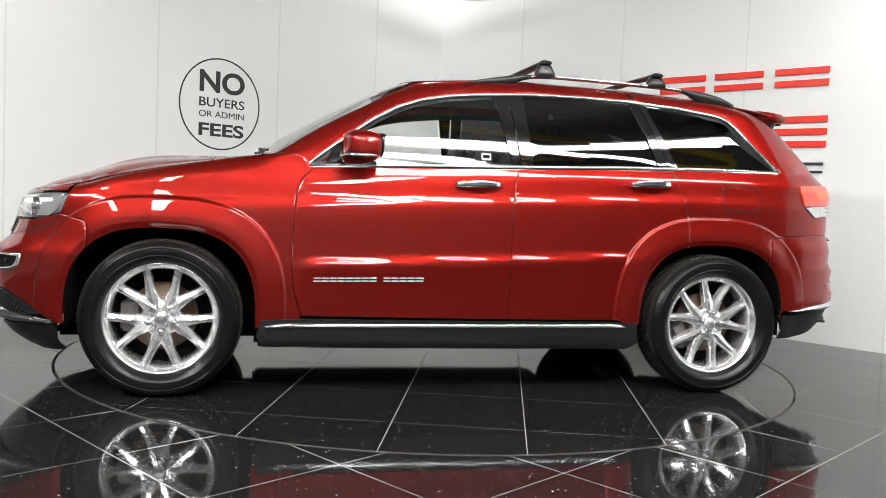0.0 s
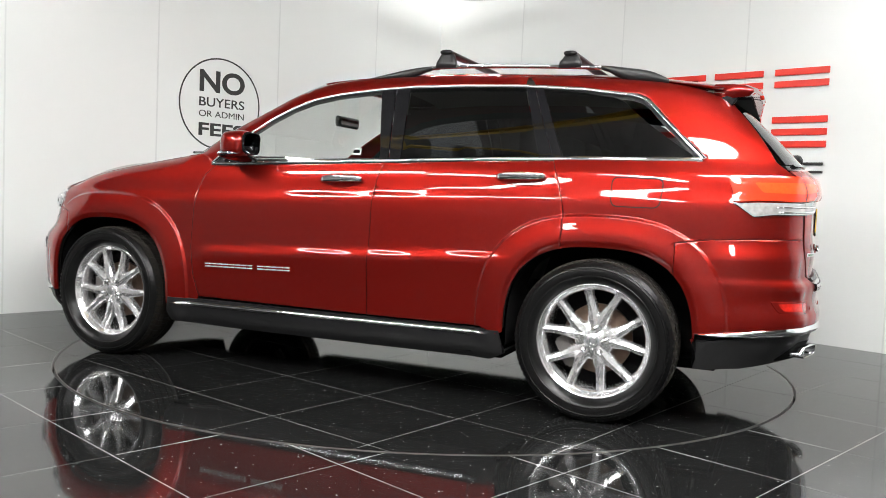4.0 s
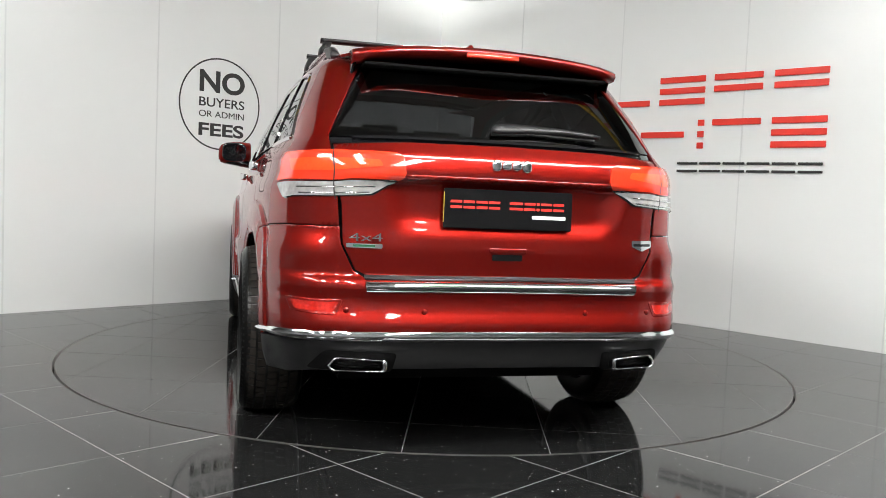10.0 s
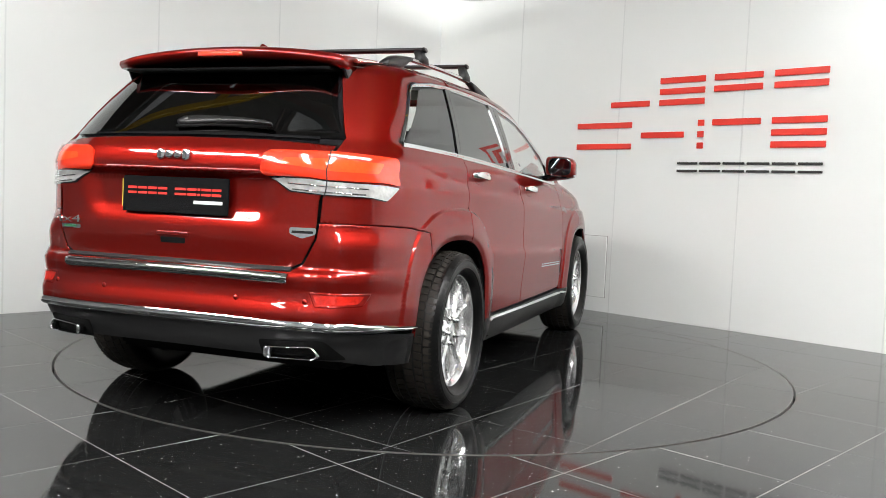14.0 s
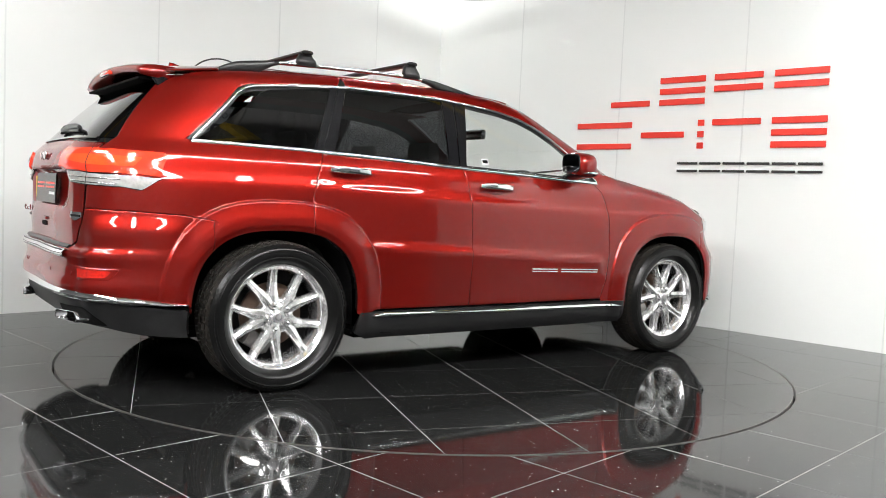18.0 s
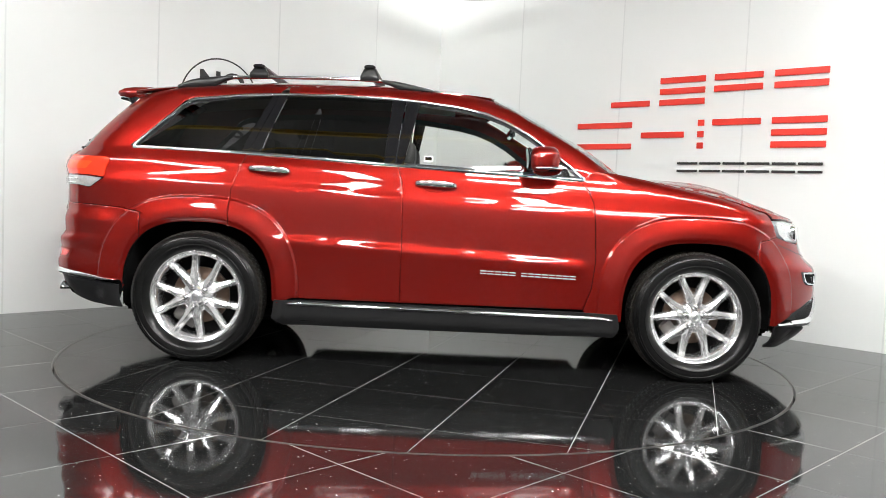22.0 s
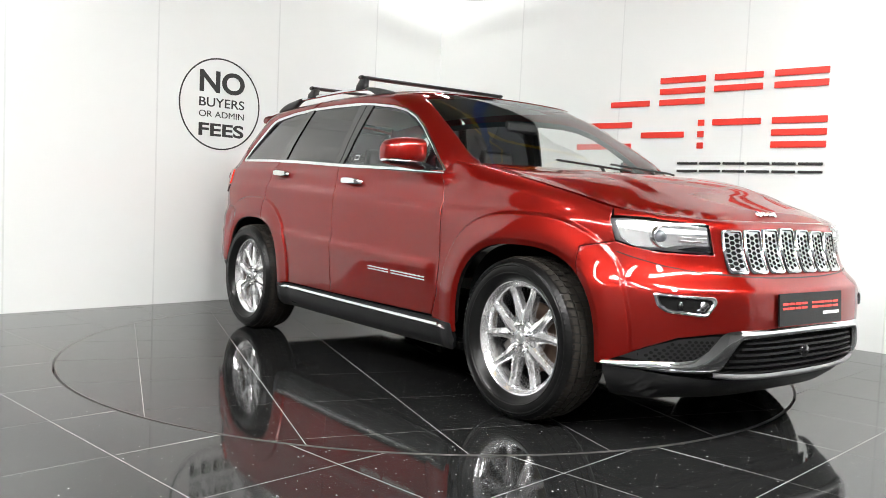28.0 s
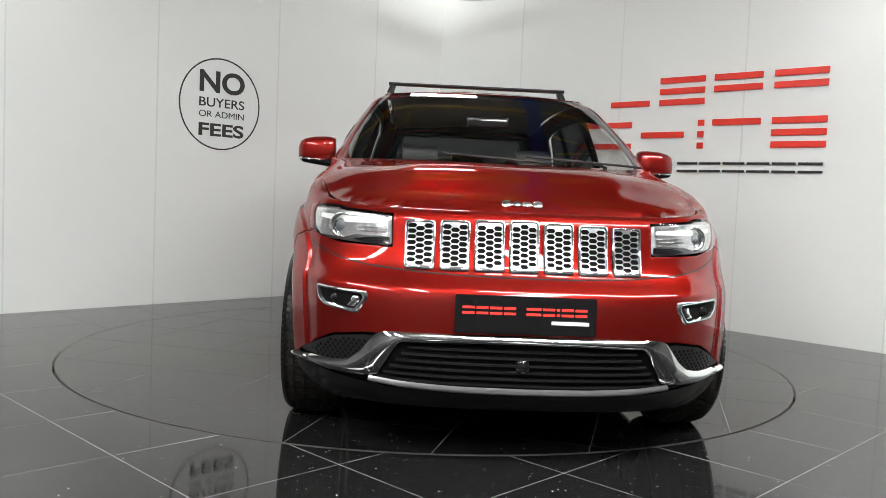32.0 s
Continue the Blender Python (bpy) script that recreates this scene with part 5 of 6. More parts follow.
    # head lamp
    hl = X((1.890, 0.965), (1.932, 0.872), (2.03, 0.838)) + Fr((0.72, 0.836), (0.62, 0.830), (0.525, 0.825), (0.506, 0.834), (0.513, 0.945), (0.62, 0.955), (0.72, 0.962)) + X((2.02, 0.970), (1.93, 0.972))
    lamp = skin("head_lamp", rounded(hl, 0.008), DARK_SILVER, side, off=-0.006, step=0.03, flange=0.03, label="clear head lamp with projector lens")
    inner = X((1.918, 0.958), (1.950, 0.885)) + Fr((0.80, 0.850), (0.70, 0.845), (0.66, 0.858), (0.524, 0.860), (0.520, 0.940), (0.66, 0.949), (0.76, 0.957))
    skin("reflector", rounded(inner, 0.008), material("lamp_mirror", (0.78, 0.78, 0.79), 0.16, 0.85, vary=0.15, scale=25, bump=0.9, bump_scale=35), side, off=-0.001, step=0.02, flange=0.01, parent=lamp)
    drl = Fr((0.525, 0.905), (0.525, 0.922), (0.74, 0.935), (0.80, 0.938), (0.80, 0.918), (0.70, 0.905))
    skin("light_guide", rounded(drl, 0.006), PRINT_WHITE, side, off=0.002, step=0.02, flange=0.004, parent=lamp, label="white light guide")
    for z0, y1 in ((0.874, 0.650), (0.888, 0.640)):
        A = Fr((0.530, z0), (0.59, z0 + 0.003), (y1, z0 + 0.005))
        q = ribbon(A, 0.008)
        moulding("lamp_fin", q[:3], q[3:][::-1], CHROME, side, bulge=0.004, off=0.001, n=20, across=5, parent=lamp)
    lowb = Fr((0.512, 0.831), (0.513, 0.858), (0.60, 0.855), (0.665, 0.843), (0.62, 0.834))
    skin("lamp_bezel", rounded(lowb, 0.006), GLOSS_BLACK, side, off=0.001, step=0.02, flange=0.004, parent=lamp, label="black lower bezel")
    p, n = at(s_front(0.705, 0.893), 0.893, 0.0)
    turn = Vector((1, 0, 0)).rotation_difference((n + Vector((1.6, 0, 0))).normalized()).to_matrix().to_4x4()
    v, f = lathe([(0.050, -0.02), (0.050, 0.012), (0.046, 0.016), (0.037, 0.004), (0.035, -0.01)], 32, "X")
    me = link_mesh("projector_ring", v, f, CHROME)
    me.transform(Matrix.Translation(p - Vector((0.008, 0, 0))) @ turn)
    put("projector_ring", me, lamp)
    v, f = lathe([(0.0, 0.016), (0.012, 0.0145), (0.022, 0.009), (0.030, 0.0), (0.034, -0.008)], 28, "X")
    me = link_mesh("projector_lens", v, f, material("projector_glass", (0.10, 0.11, 0.12), 0.03, coat=1.0))
    me.transform(Matrix.Translation(p - Vector((0.008, 0, 0))) @ turn)
    put("projector_lens", me, lamp)
    skin("lamp_cover", rounded(hl, 0.008), LAMP_COVER, side, off=0.014, step=0.03, flange=0.0, inset=0.003, parent=lamp, label="clear cover").visible_shadow = False
    # fog lamp in its chrome frame
    fo = Fr((0.800, 0.665), (0.595, 0.655), (0.590, 0.630), (0.625, 0.570), (0.76, 0.585), (0.785, 0.61))
    fi = Fr((0.785, 0.650), (0.612, 0.642), (0.608, 0.630), (0.635, 0.586), (0.755, 0.600), (0.772, 0.618))
    fo_, fi_ = rounded(fo, 0.012), rounded(fi, 0.010)
    fog = moulding("fog_lamp", fo_ + fo_[:1], fi_ + fi_[:1], CHROME, side, bulge=0.006, off=0.005, n=96, across=7, label="fog lamp in a chrome frame")
    skin("fog_recess", rounded(fo, 0.012), SHELL, side, off=0.001, step=0.03, flange=0.0, inset=0.004, parent=fog)
    p, n = at(s_front(0.715, 0.617), 0.617, 0.002)
    v, f = lathe([(0.0, 0.003), (0.012, 0.002), (0.017, 0.0), (0.019, -0.006)], 20, "X")
    me = link_mesh("fog_lens", [(a + p.x, b + p.y, c + p.z) for a, b, c in v], f, GLOSS_BLACK)
    put("fog_lens", me, fog)
    wedge = Fr((0.606, 0.636), (0.650, 0.638), (0.672, 0.594), (0.636, 0.590))
    skin("fog_reflector", rounded(wedge, 0.006), CHROME, side, off=0.004, step=0.02, flange=0.004, inset=0, parent=fog, label="chrome wedge beside the fog lamp")
    # side vents in the lower bumper
    vent = Fr((0.845, 0.385), (0.79, 0.435), (0.71, 0.475), (0.60, 0.492), (0.53, 0.49), (0.62, 0.375), (0.70, 0.36))
    grid = skin("side_vent", vent, PLASTIC, side, off=-0.004, step=0.04, flange=0.0, inset=0, label="black honeycomb vent")
    # no real holes: flat near-black hexagons paint their shade on the vent
    for i in range(9):
        for j in range(16):
            y, z = 0.54 + 0.021 * j + 0.0105 * (i % 2), 0.372 + 0.0135 * i
            c = (s_front(y, z), z)
            if not inside(vent, [c])[0] or away(vent, [c])[0] < 0.012:
                continue
            hx = [(c[0] + 0.0085 * math.cos(radians(60 * q + 30)), c[1] + 0.0068 * math.sin(radians(60 * q + 30))) for q in range(6)]
            skin("vent_hole_shade", hx, SHELL, side, off=-0.0025, flange=0.0, inset=0, parent=grid, step=0.1)
# ---- front ----
A = Fr((0.865, 0.366), (0.80, 0.374), (0.72, 0.378), (0.655, 0.390), (0.61, 0.425), (0.555, 0.498), (0.53, 0.510), (0.49, 0.514), (0.25, 0.518), (0.0, 0.519))
B = Fr((0.865, 0.346), (0.80, 0.340), (0.72, 0.334), (0.60, 0.333), (0.54, 0.345), (0.485, 0.445), (0.47, 0.468), (0.45, 0.477), (0.25, 0.484), (0.0, 0.486))
moulding("lower_brow", A + both(A[:-1], SF), B + both(B[:-1], SF), CHROME, bulge=0.012, off=0.006, n=160, across=9, label="chrome frame of the lower grille")
back_plate = Fr((0.86, 0.30), (0.84, 0.40), (0.6, 0.51), (0, 0.515), (-0.6, 0.51), (-0.84, 0.40), (-0.86, 0.30), (-0.5, 0.28), (0, 0.28), (0.5, 0.28))
skin("grille_backing", back_plate, SHELL, off=-0.014, step=0.06, flange=0.0, inset=0)
A = Fr((0.57, 0.338), (0.45, 0.326), (0.25, 0.317), (0, 0.314))
B = Fr((0.57, 0.318), (0.45, 0.304), (0.25, 0.294), (0, 0.290))
moulding("chin_strip", A + both(A[:-1], SF), B + both(B[:-1], SF), DARK_SILVER, bulge=0.008, off=0.006, n=80, label="satin silver strip under the lower grille")
seam = [(s_front(y, z), z) for y, z in ((0.835, 0.822), (0.80, 0.802), (0.72, 0.772), (0.60, 0.750), (0.40, 0.735), (0.20, 0.727), (0.0, 0.725))]
skin("bumper_joint", ribbon(seam + both(seam[:-1], SF), 0.005), GAP, off=0.0012, step=0.03, flange=0.0, inset=0)
# red lip of the bonnet over the lamps and the grille
ys = [0.50, 0.40, 0.30, 0.20, 0.10, 0.0]
low = X((1.905, 0.975), (1.97, 0.976), (2.04, 0.973)) + Fr((0.72, 0.966), (0.62, 0.959), (0.52, 0.951)) + [(s_front(y, 0.948), 0.948) for y in ys[1:]]
up = []
for s_, z_ in low:
    x_ = float(body(np.array(s_), np.array(0.965))[0])
    up.append((s_, float(fender_top(x_)) - 0.0008))
low, up = low + both(low[:-1], SF), up + both(up[:-1], SF)
moulding("bonnet_lip", up, low, PAINT, bulge=0.001, off=0.004, n=90, across=9)
for i in range(6):
    z = 0.335 + 0.025 * i
    w = 0.56 - 0.13 * i / 6
    line = [(y, z - 0.012 * (1 - (y / 0.6) ** 2) * (1 - i / 6)) for y in np.linspace(w - 0.02, -w + 0.02, 15)]
    skin("grille_slat", ribbon(Fr(*line), 0.008), PLASTIC, off=-0.002, step=0.05, flange=0.02, inset=0)
v, f = lathe([(0.0, 0.02), (0.020, 0.018), (0.030, 0.006), (0.034, -0.02)], 24, "X")
p, n = at(SF, 0.405, 0.0)
part("radar_sensor", link_mesh("radar_sensor", [(a + p.x - 0.012, b + p.y, c + p.z) for a, b, c in v], f, GLOSS_BLACK), None, car)

# seven slots of the grille
for k in range(7):
    yc = (k - 3) * 0.1325
    w0, w1 = 0.0585, 0.0575
    dz = -0.004 * abs(k - 3)
    outer = rounded(Fr((yc + w0, 0.940 + dz), (yc + w1, 0.742), (yc - w1, 0.742), (yc - w0, 0.940 + dz)), 0.014)
    hole = rounded(Fr((yc + w0 - 0.011, 0.929 + dz), (yc + w1 - 0.011, 0.754), (yc - w1 + 0.011, 0.754), (yc - w0 + 0.011, 0.929 + dz)), 0.010)
    slot = moulding("grille_slot", outer + outer[:1], hole + hole[:1], CHROME, bulge=0.005, off=0.011, n=96, across=7, label="chrome grille slot with honeycomb mesh")
    skin("slot_backing", outer, SHELL, off=0.004, step=0.014, flange=0, inset=0.002, parent=slot)
    cells = []
    for j, dy in enumerate((-0.031, 0.0, 0.031)):
        for i in range(8):
            y, z = yc + dy, 0.765 + 0.0218 * i + (0.0109 if j != 1 else 0.0)
            if z > 0.920 + dz:
                continue
            c = (s_front(y, z), z)
            cells.append([(c[0] + u, c[1] + w) for u, w in ((0.0205, 0.0), (0.0115, 0.0092), (-0.0115, 0.0092), (-0.0205, 0.0), (-0.0115, -0.0092), (0.0115, -0.0092))])
    skin("slot_mesh", hole, MESH, off=0.009, step=0.05, holes=cells, flange=0.008, inset=0, parent=slot, label="silver honeycomb mesh")


def plate(name, x, z0, z1, turn, label, tilt):
    holder = part(name, box(-0.008, 0.0, -0.262, 0.262, 0.0, z1 - z0, 0.003), PLATE_BLACK, car, label)
    holder.matrix_basis = pose(x, 0, z0, 0, tilt, turn)
    h = z1 - z0
    a = -0.235
    for w in (0.045, 0.045, 0.045, 0.045, 0, 0.055, 0.045, 0.012, 0.045, 0.045):
        if w:
            part("print_bar", box(-0.001, 0.0008, a, a + w, h * 0.50, h * 0.50 + 0.010, 0.0004), PRINT_RED, holder)
            part("print_bar", box(-0.001, 0.0008, a, a + w, h * 0.64, h * 0.64 + 0.010, 0.0004), PRINT_RED, holder)
        a += w + 0.006 if w else 0.032
    part("print_bar", box(-0.001, 0.0008, 0.095, 0.235, h * 0.28, h * 0.28 + 0.014, 0.0004), PRINT_WHITE, holder)
    return holder


plate("front_plate", 2.372, 0.527, 0.668, 0, "black show plate with plain red bars", -4)
plate("rear_plate", -2.392, 0.905, 1.055, 180, "black show plate with plain red bars", -2)
part("plate_edge", box(-2.392, -2.387, 0.2605, 0.2625, 0.925, 1.04), PRINT_YELLOW, car, "yellow plate edge")

# bonnet badge, wipers
def badge(name, x, z, up, out, tall):
    """Four plain chrome ovals in a row."""
    pieces = []
    for k, h in enumerate((1.0, 0.72, 0.72, 0.95)):
        y0 = (k - 1.5) * 0.041
        rr = [ring((x, y0 + dy, z), up, out, tall * h * w, 0.006 * w, 12, 2.4) for dy, w in ((-0.019, 0.35), (-0.014, 0.85), (0.0, 1.0), (0.014, 0.85), (0.019, 0.35))]
        pieces.append(loft("oval", rr, CHROME))
    b = part(name, pieces[0], None, car, "chrome badge of four plain ovals")
    for me in pieces[1:]:
        part("oval", me, None, b)


badge("bonnet_badge", 2.112, 1.003, (-0.62, 0, 0.78), (0.78, 0, 0.62), 0.019)
cowl = [(1.0 - 0.06 * (y / 0.8) ** 2 + 0.012, y) for y in np.linspace(-0.78, 0.78, 14)] + [(0.90 - 0.06 * (y / 0.8) ** 2, y) for y in np.linspace(0.78, -0.78, 14)]
part("cowl", surface_mesh("cowl", cowl, lambda x, y: np.stack([x, y, 1.186 + 0.0 * x], -1), PLASTIC, flange=0.02, step=0.06), None, car, "black plastic scuttle panel")
for y0, y1 in ((0.30, -0.28), (0.78, 0.16)):
    line = [tuple(screen(np.array(y0 + (y1 - y0) * t), np.array(1.208 + 0.032 * t))[0:3] + np.array((0.014, 0, 0.010))) for t in np.linspace(0, 1, 8)]
    v, f = tube(line, 0.007, 6)
    part("wiper", link_mesh("wiper", v, f, PLASTIC), None, car, "black wiper blade")
    v, f = tube([line[3], (0.985, (y0 + y1) / 2 + 0.12, 1.208)], 0.009, 6)
    part("wiper_arm", link_mesh("wiper_arm", v, f, PLASTIC), None, car)

# ---- tail ----
rg = Re((0.685, 1.236), (0.612, 1.35), (0.552, 1.47), (0.50, 1.56), (0, 1.575))
rg = rg + both(rg[:-1], SR) + [(SR, 1.236)]
skin("rear_glass", rg, GLASS_DARK, off=-0.004, step=0.06, flange=0.0)
frit = Re((0.715, 1.215), (0.66, 1.35), (0.60, 1.47), (0.55, 1.60), (0, 1.64))
frit = frit + both(frit[:-1], SR) + [(SR, 1.215)]
rim = Re((0.655, 1.265), (0.585, 1.36), (0.525, 1.47), (0.485, 1.535), (0, 1.545))
rim = rim + both(rim[:-1], SR) + [(SR, 1.262)]
skin("glass_surround", frit, GLOSS_BLACK, off=-0.009, step=0.06, flange=0.0, inset=0, holes=[rim], label="black printed edge behind the rear glass")
band = ribbon(Re((0.60, 1.233), (0.3, 1.238), (0, 1.24), (-0.3, 1.238), (-0.60, 1.233)), 0.010)
skin("glass_seal", band, GLOSS_BLACK, off=0.002, step=0.05, flange=0.01, inset=0)
rr = []
for y in np.linspace(-0.572, 0.572, 19):
    q = 1 - (y / 0.585) ** 2
    zt_ = 1.598 + 0.050 * max(0, q) ** 0.7
    xt = -2.065 - 0.035 * q
    rr.append([Vector(p) for p in ((-1.90, y, zt_ + 0.004), (-1.98, y, zt_ + 0.004), ((xt - 1.98) / 2 - 0.01, y, zt_ - 0.002), (xt, y, zt_ - 0.018), (xt - 0.004, y, zt_ - 0.034), (xt + 0.012, y, zt_ - 0.050), (-1.98, y, zt_ - 0.058), (-1.90, y, zt_ - 0.06))])
spoiler = part("spoiler", loft("spoiler", rr, PAINT), None, car, "red roof spoiler with brake lamp")
part("spoiler_underside", box(-2.07, -1.90, -0.53, 0.53, 1.540, 1.552, 0.003), SHELL, spoiler)
rr = [ring((-2.094 - 0.006 * (1 - (y / 0.12) ** 2), y, 1.606), (0.25, 0, 0.97), (1, 0, -0.2), 0.011, 0.010, 10, 4) for y in np.linspace(-0.112, 0.112, 7)]
part("brake_lamp", loft("brake_lamp", rr, RED_LENS), None, spoiler, "red high brake lamp")
for side in (1, -1):
    rr = []
    for t in np.linspace(0, 1, 6):
        y = 0.560 + 0.010 * t
        zz = 1.598 - 0.11 * t
        rr.append(ring((-1.965 + 0.02 * t, side * y, zz - 0.02), (1, 0, 0), (0, 1, 0), 0.070 - 0.055 * t, 0.010, 10, 3))
    part("spoiler_fin", loft("spoiler_fin", rr, GLOSS_BLACK), None, spoiler)
rr = [ring((x, 0, 1.665 + h / 2), (0, 1, 0), (0, 0, 1), 0.018, h / 2 + 0.01, 12, 2) for x, h in ((-1.76, 0.036), (-1.735, 0.034), (-1.69, 0.02), (-1.63, 0.004))]
part("aerial_fin", loft("aerial_fin", rr, PAINT), None, car, "red shark-fin aerial")
badge("tailgate_badge", -2.402, 1.148, (0.15, 0, 1), (-1, 0, 0.15), 0.024)
slot = Re((0.42, 1.098), (0.40, 1.076), (-0.40, 1.076), (-0.42, 1.098))
skin("plate_light_bar", slot, PAINT, off=0.004, step=0.05, flange=0.01)
sl = rounded(Re((0.078, 0.832), (0.078, 0.812), (-0.078, 0.812), (-0.078, 0.832)), 0.008)
skin("latch_brow", sl, PAINT, off=0.010, step=0.03, flange=0.02)
# dark patch on the uncut skin, the slot's shade as colour
sl = rounded(Re((0.062, 0.808), (0.062, 0.782), (-0.062, 0.782), (-0.062, 0.808)), 0.006)
skin("latch_slot_shade", sl, SHELL, off=0.003, step=0.03, flange=0)
me = text_mesh("4x4", 0.030, 0.128, 0.008)
me.materials.append(CHROME)
ob = part("drive_badge", me, None, car, "chrome lettering")
ob.matrix_basis = pose(-2.398, 0.618, 0.845, 0, 0, -90 + 7)
skin("badge_bar", rounded(Re((0.618, 0.834), (0.618, 0.818), (0.488, 0.818), (0.488, 0.834)), 0.006), CHROME, off=0.005, flange=0.005, inset=0)
skin("badge_bar", rounded(Re((0.595, 0.830), (0.595, 0.822), (0.515, 0.822), (0.515, 0.830)), 0.003), GREEN_PRINT, off=0.008, flange=0.002, inset=0)
skin("shield_badge", rounded(Re((-0.535, 0.875), (-0.535, 0.850), (-0.585, 0.832), (-0.635, 0.850), (-0.635, 0.875)), 0.008), CHROME, off=0.005, flange=0.005, inset=0, label="plain chrome shield badge")
skin("badge_bar", rounded(Re((-0.545, 0.862), (-0.545, 0.852), (-0.625, 0.852), (-0.625, 0.862)), 0.003), GLOSS_BLACK, off=0.008, flange=0.0, inset=0)
A = Re((0.56, 0.696), (0.3, 0.700), (0, 0.701))
B = Re((0.55, 0.654), (0.3, 0.658), (0, 0.659))
step_trim = moulding("step_trim", A + both(A[:-1], SR), B + both(B[:-1], SR), CHROME, bulge=0.008, off=0.004, n=60, label="chrome and black loading edge")
A = Re((0, 0.513), (0.25, 0.513), (0.5, 0.511), (0.75, 0.503)) + X((-2.15, 0.487), (-2.0, 0.470), (-1.925, 0.461))
B = Re((0, 0.472), (0.25, 0.472), (0.5, 0.470), (0.75, 0.464)) + X((-2.15, 0.453), (-2.0, 0.450), (-1.925, 0.455))
moulding("rear_chrome_strip", both(A[1:], SR) + A, both(B[1:], SR) + B, CHROME, bulge=0.012, off=0.002, n=140, across=9, label="chrome strip round the bumper")
stp = Re((0.56, 0.713), (0, 0.717), (-0.56, 0.713), (-0.56, 0.699), (0, 0.703), (0.56, 0.699))
skin("step_pad", stp, PLASTIC, off=0.010, step=0.04, flange=0.03, parent=step_trim, label="ribbed black plastic pad")
for z0 in (0.688, 0.677, 0.667):
    stp = Re((0.55, z0), (0, z0 + 0.004), (-0.55, z0), (-0.55, z0 - 0.003), (0, z0 + 0.001), (0.55, z0 - 0.003))
    skin("step_groove", stp, PLASTIC, off=0.0125, step=0.04, flange=0.0, inset=0, parent=step_trim)
# rear wiper
rr = [ring((float(tail_x(z)) - 0.022, y, z), (0.6, 0, 0.8), (-0.8, 0, 0.6), h, 0.012, 12, 2.6) for y, z, h in
      ((0.055, 1.290, 0.010), (0.035, 1.294, 0.022), (-0.02, 1.298, 0.025), (-0.12, 1.300, 0.020), (-0.25, 1.297, 0.014), (-0.36, 1.288, 0.010), (-0.40, 1.282, 0.006))]
wp = part("rear_wiper", loft("rear_wiper", rr, PLASTIC), None, car, "black rear wiper")
v, f = lathe([(0.0, -0.030), (0.018, -0.028), (0.026, -0.016), (0.026, 0.02)], 20, "X")
part("wiper_pivot", link_mesh("wiper_pivot", [(a + float(tail_x(1.290)), b + 0.02, c + 1.290) for a, b, c in v], f, PLASTIC), None, wp)
v, f = tube([(float(tail_x(z)) - 0.010, y, z) for y, z in ((0.06, 1.272), (-0.12, 1.279), (-0.38, 1.270))], 0.007, 6)
part("wiper_blade", link_mesh("wiper_blade", v, f, RUBBER), None, wp)
# fuel flap
fx = rounded([(-1.495, 1.148), (-1.500, 1.008), (-1.725, 1.008), (-1.735, 1.148)], 0.035, 5)
fi = rounded([(-1.500, 1.143), (-1.505, 1.013), (-1.720, 1.013), (-1.730, 1.143)], 0.033, 5)
skin("fuel_flap_joint", X(*fx), GAP, 1, off=0.0006, holes=[X(*fi)], flange=0, inset=0, step=0.03)

# ---- roof bars ----
for x, zb in ((-0.525, 1.790), (-1.20, 1.768)):
    rr = [ring((0, y, 0), (1, 0, 0), (0, 0, 1), 0.034, 0.012, 14, 2.4) for y in (-0.605, -0.60, 0.60, 0.605)]
    t = part("roof_bar", loft("roof_bar", rr, PLASTIC), None, car, "black aerodynamic roof bar clamped on the rails")
    t.location = (x, 0, zb)
    for side in (1, -1):
        zr = float(rail_z(x)) - zb + 0.002
        yr = rail_y(x)
        rr = [ring((dx, side * (yr + dy), z), (1, 0, 0), (0, 1, 0), hx, hy, 12, 3.5) for dx, dy, z, hx, hy in
              ((0, 0.004, zr - 0.012, 0.062, 0.026), (0, 0.002, zr + 0.02, 0.056, 0.024), (0, -0.010, -0.02, 0.042, 0.022), (0, -0.012, -0.008, 0.036, 0.022))]
        part("foot", loft("foot", rr, PLASTIC), None, t, "black plastic foot")
        rr = [ring((0, side * y, 0.0), (1, 0, 0), (0, 0, 1), 0.035, 0.013, 14, 2.4) for y in (0.605, 0.612)]
        part("end_cap", loft("end_cap", rr, RUBBER), None, t)

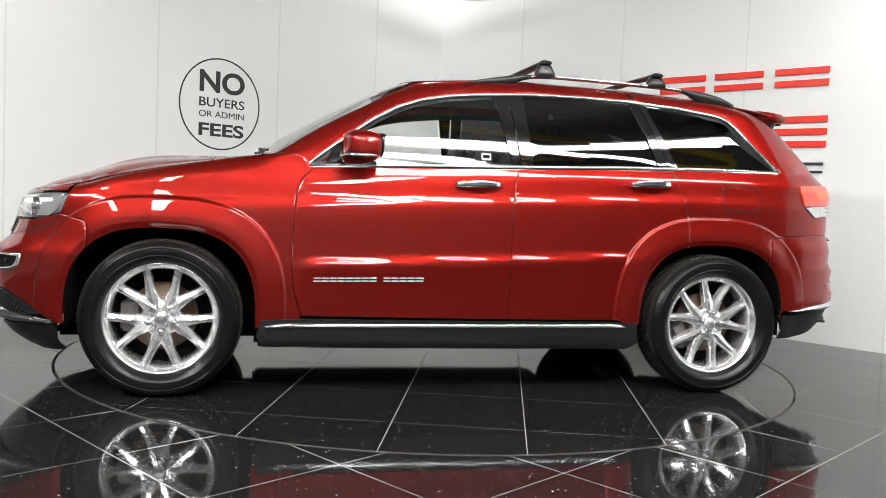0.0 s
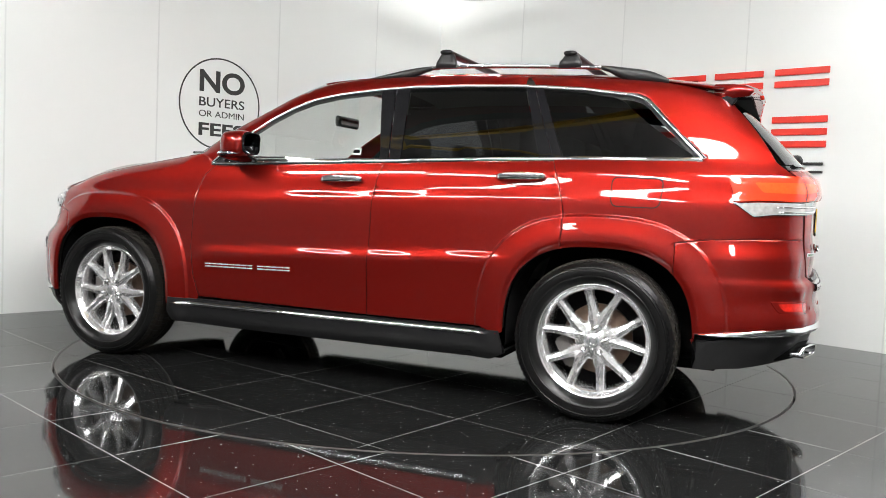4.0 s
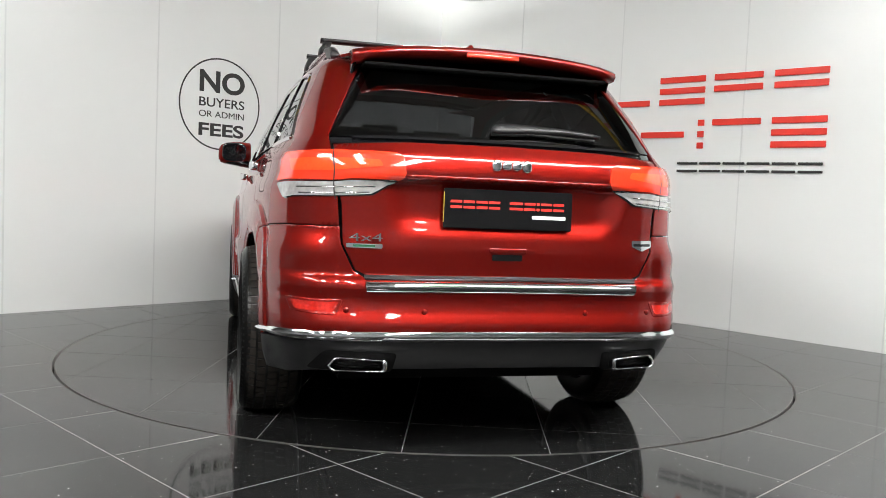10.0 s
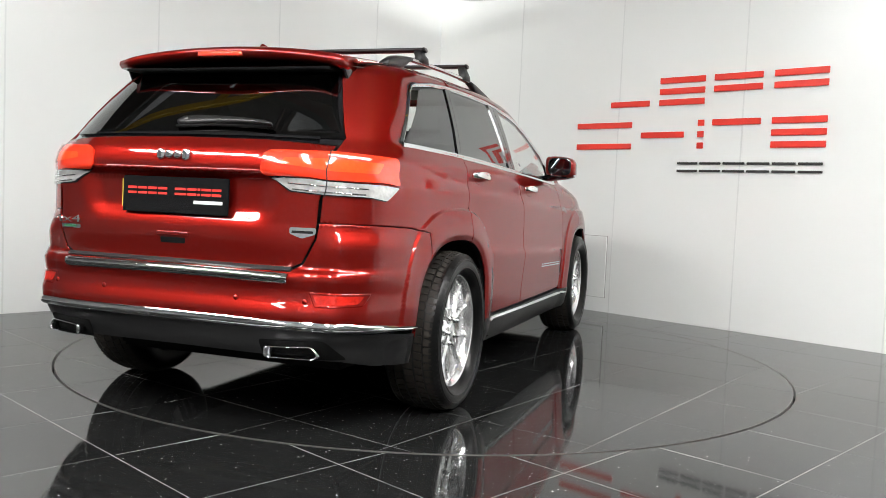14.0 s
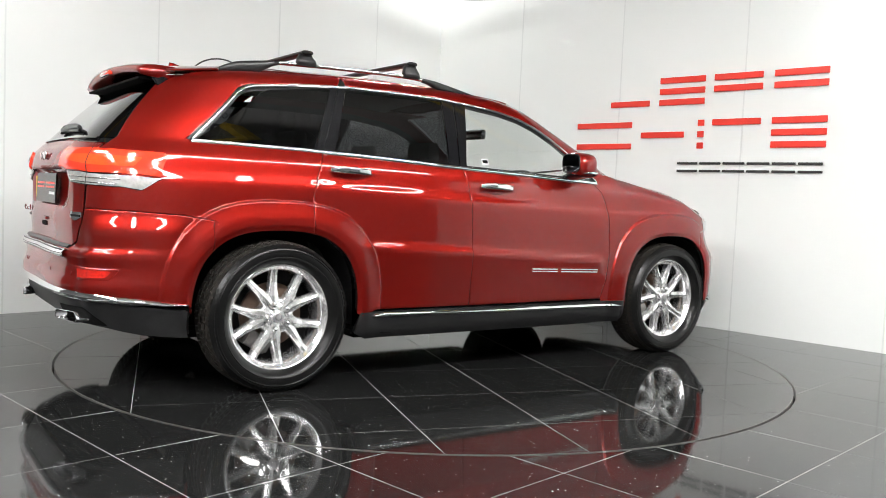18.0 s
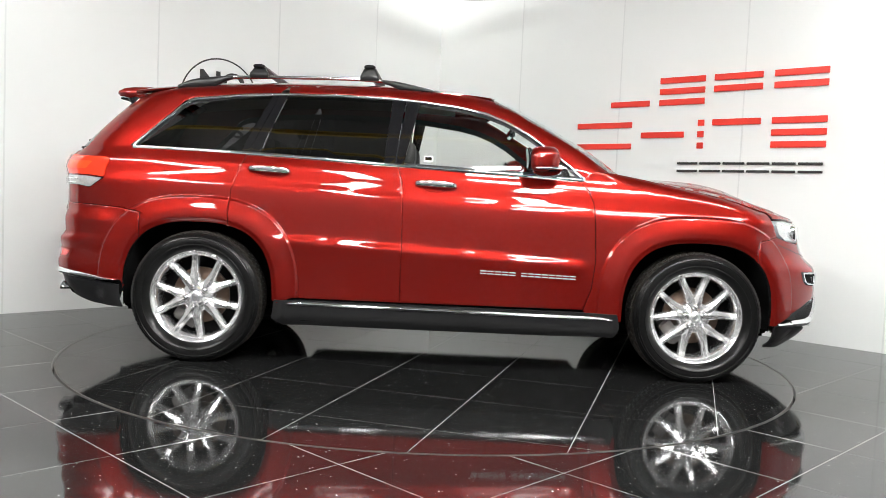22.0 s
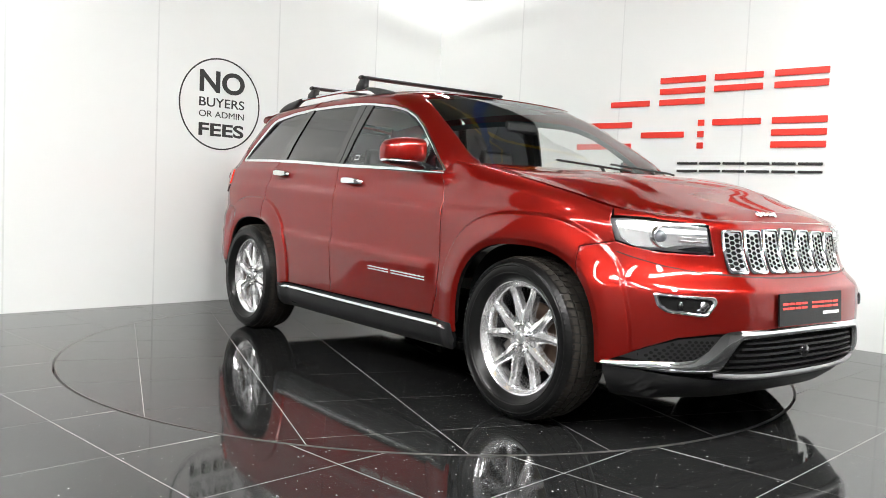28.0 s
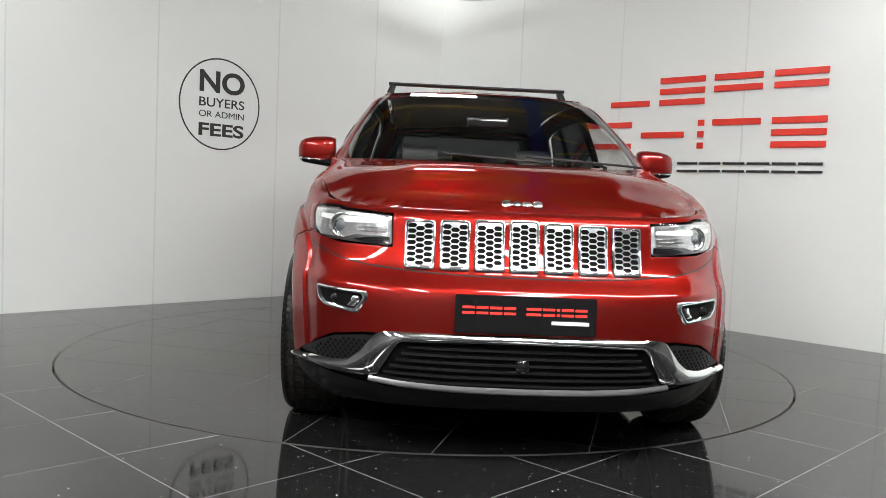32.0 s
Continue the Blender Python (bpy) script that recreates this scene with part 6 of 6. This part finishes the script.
# ---- cabin ----
def seat(x, y, w, rake=14):
    rr = [ring((dx, 0, 0), (0, 1, 0), (0, 0, 1), w / 2, 0.08, 14, 4) for dx in (-0.25, -0.22, 0.2, 0.27)]
    s = part("seat", loft("seat", rr, LEATHER), None, car, "black leather seat")
    s.location = (x, y, 0.62)
    rr = [ring((-0.24 - h * math.tan(radians(rake)), 0, h), (0, 1, 0), (1, 0, 0), w / 2 * k, 0.06, 14, 4) for h, k in ((0.0, 0.95), (0.05, 1.0), (0.45, 0.92), (0.56, 0.75))]
    part("backrest", loft("backrest", rr, LEATHER), None, s)
    if w < 0.7:
        rr = [ring((-0.39, yy, 0.66), (1, 0, 0), (0, 0, 1), 0.04, 0.075, 12, 3) for yy in (-0.12, -0.11, 0.11, 0.12)]
        part("headrest", loft("headrest", rr, LEATHER), None, s)


for y in (0.38, -0.38):
    seat(0.12, y, 0.52)
for y in (0.42, 0.0, -0.42):
    seat(-0.80, y, 0.42, 18)
rr = [ring((0.86, y, 1.02), (1, 0, 0), (0, 0, 1), 0.19, 0.14, 16, 3) for y in (-0.80, -0.78, 0.78, 0.80)]
part("dashboard", loft("dashboard", rr, LEATHER), None, car, "black dashboard")
v, f = tube([(0.50 + 0.065 * math.sin(a), -0.38 + 0.185 * math.cos(a), 1.04 + 0.175 * math.sin(a)) for a in np.linspace(0, 2 * math.pi, 28, endpoint=False)], 0.014, 8, True)
part("steering_wheel", link_mesh("steering_wheel", v, f, LEATHER), None, car)
rr = [ring((0.40, y, 1.47), (1, 0, 0), (0, 0, 1), 0.02, 0.035, 10, 3) for y in (-0.12, -0.11, 0.11, 0.12)]
part("inner_mirror", loft("inner_mirror", rr, GLOSS_BLACK), None, car)
part("cabin_floor", box(-2.1, 0.95, -0.53, 0.53, 0.46, 0.50), LEATHER, car)
part("load_cover", box(-2.2, -1.25, -0.66, 0.66, 1.12, 1.14, 0.005), LEATHER, car)
lin = [(x, y * 0.97) for x, y in rf if x < 0.05] + [(x, -y * 0.97) for x, y in reversed(rf) if x < 0.05]
part("headlining", surface_mesh("headlining", lin, lambda x, y: roof_skin(x, y) - np.array((0, 0, 0.03)), LINING, flange=0, step=0.1), None, car)


# ---- movement ----
TURN0, TURN_RATE = 191.798, -8.7505
CAR_ON_TABLE = pose(0.106, 0.280, 0.0)


def motions():
    times = [float(t) for t in range(0, 33)]
    turn = [(t, pose(0, 0, 0, 0, 0, TURN0 + TURN_RATE * t)) for t in times]
    walk(turntable, turn)
    walk(car, [(t, m @ CAR_ON_TABLE) for t, m in turn])


motions()
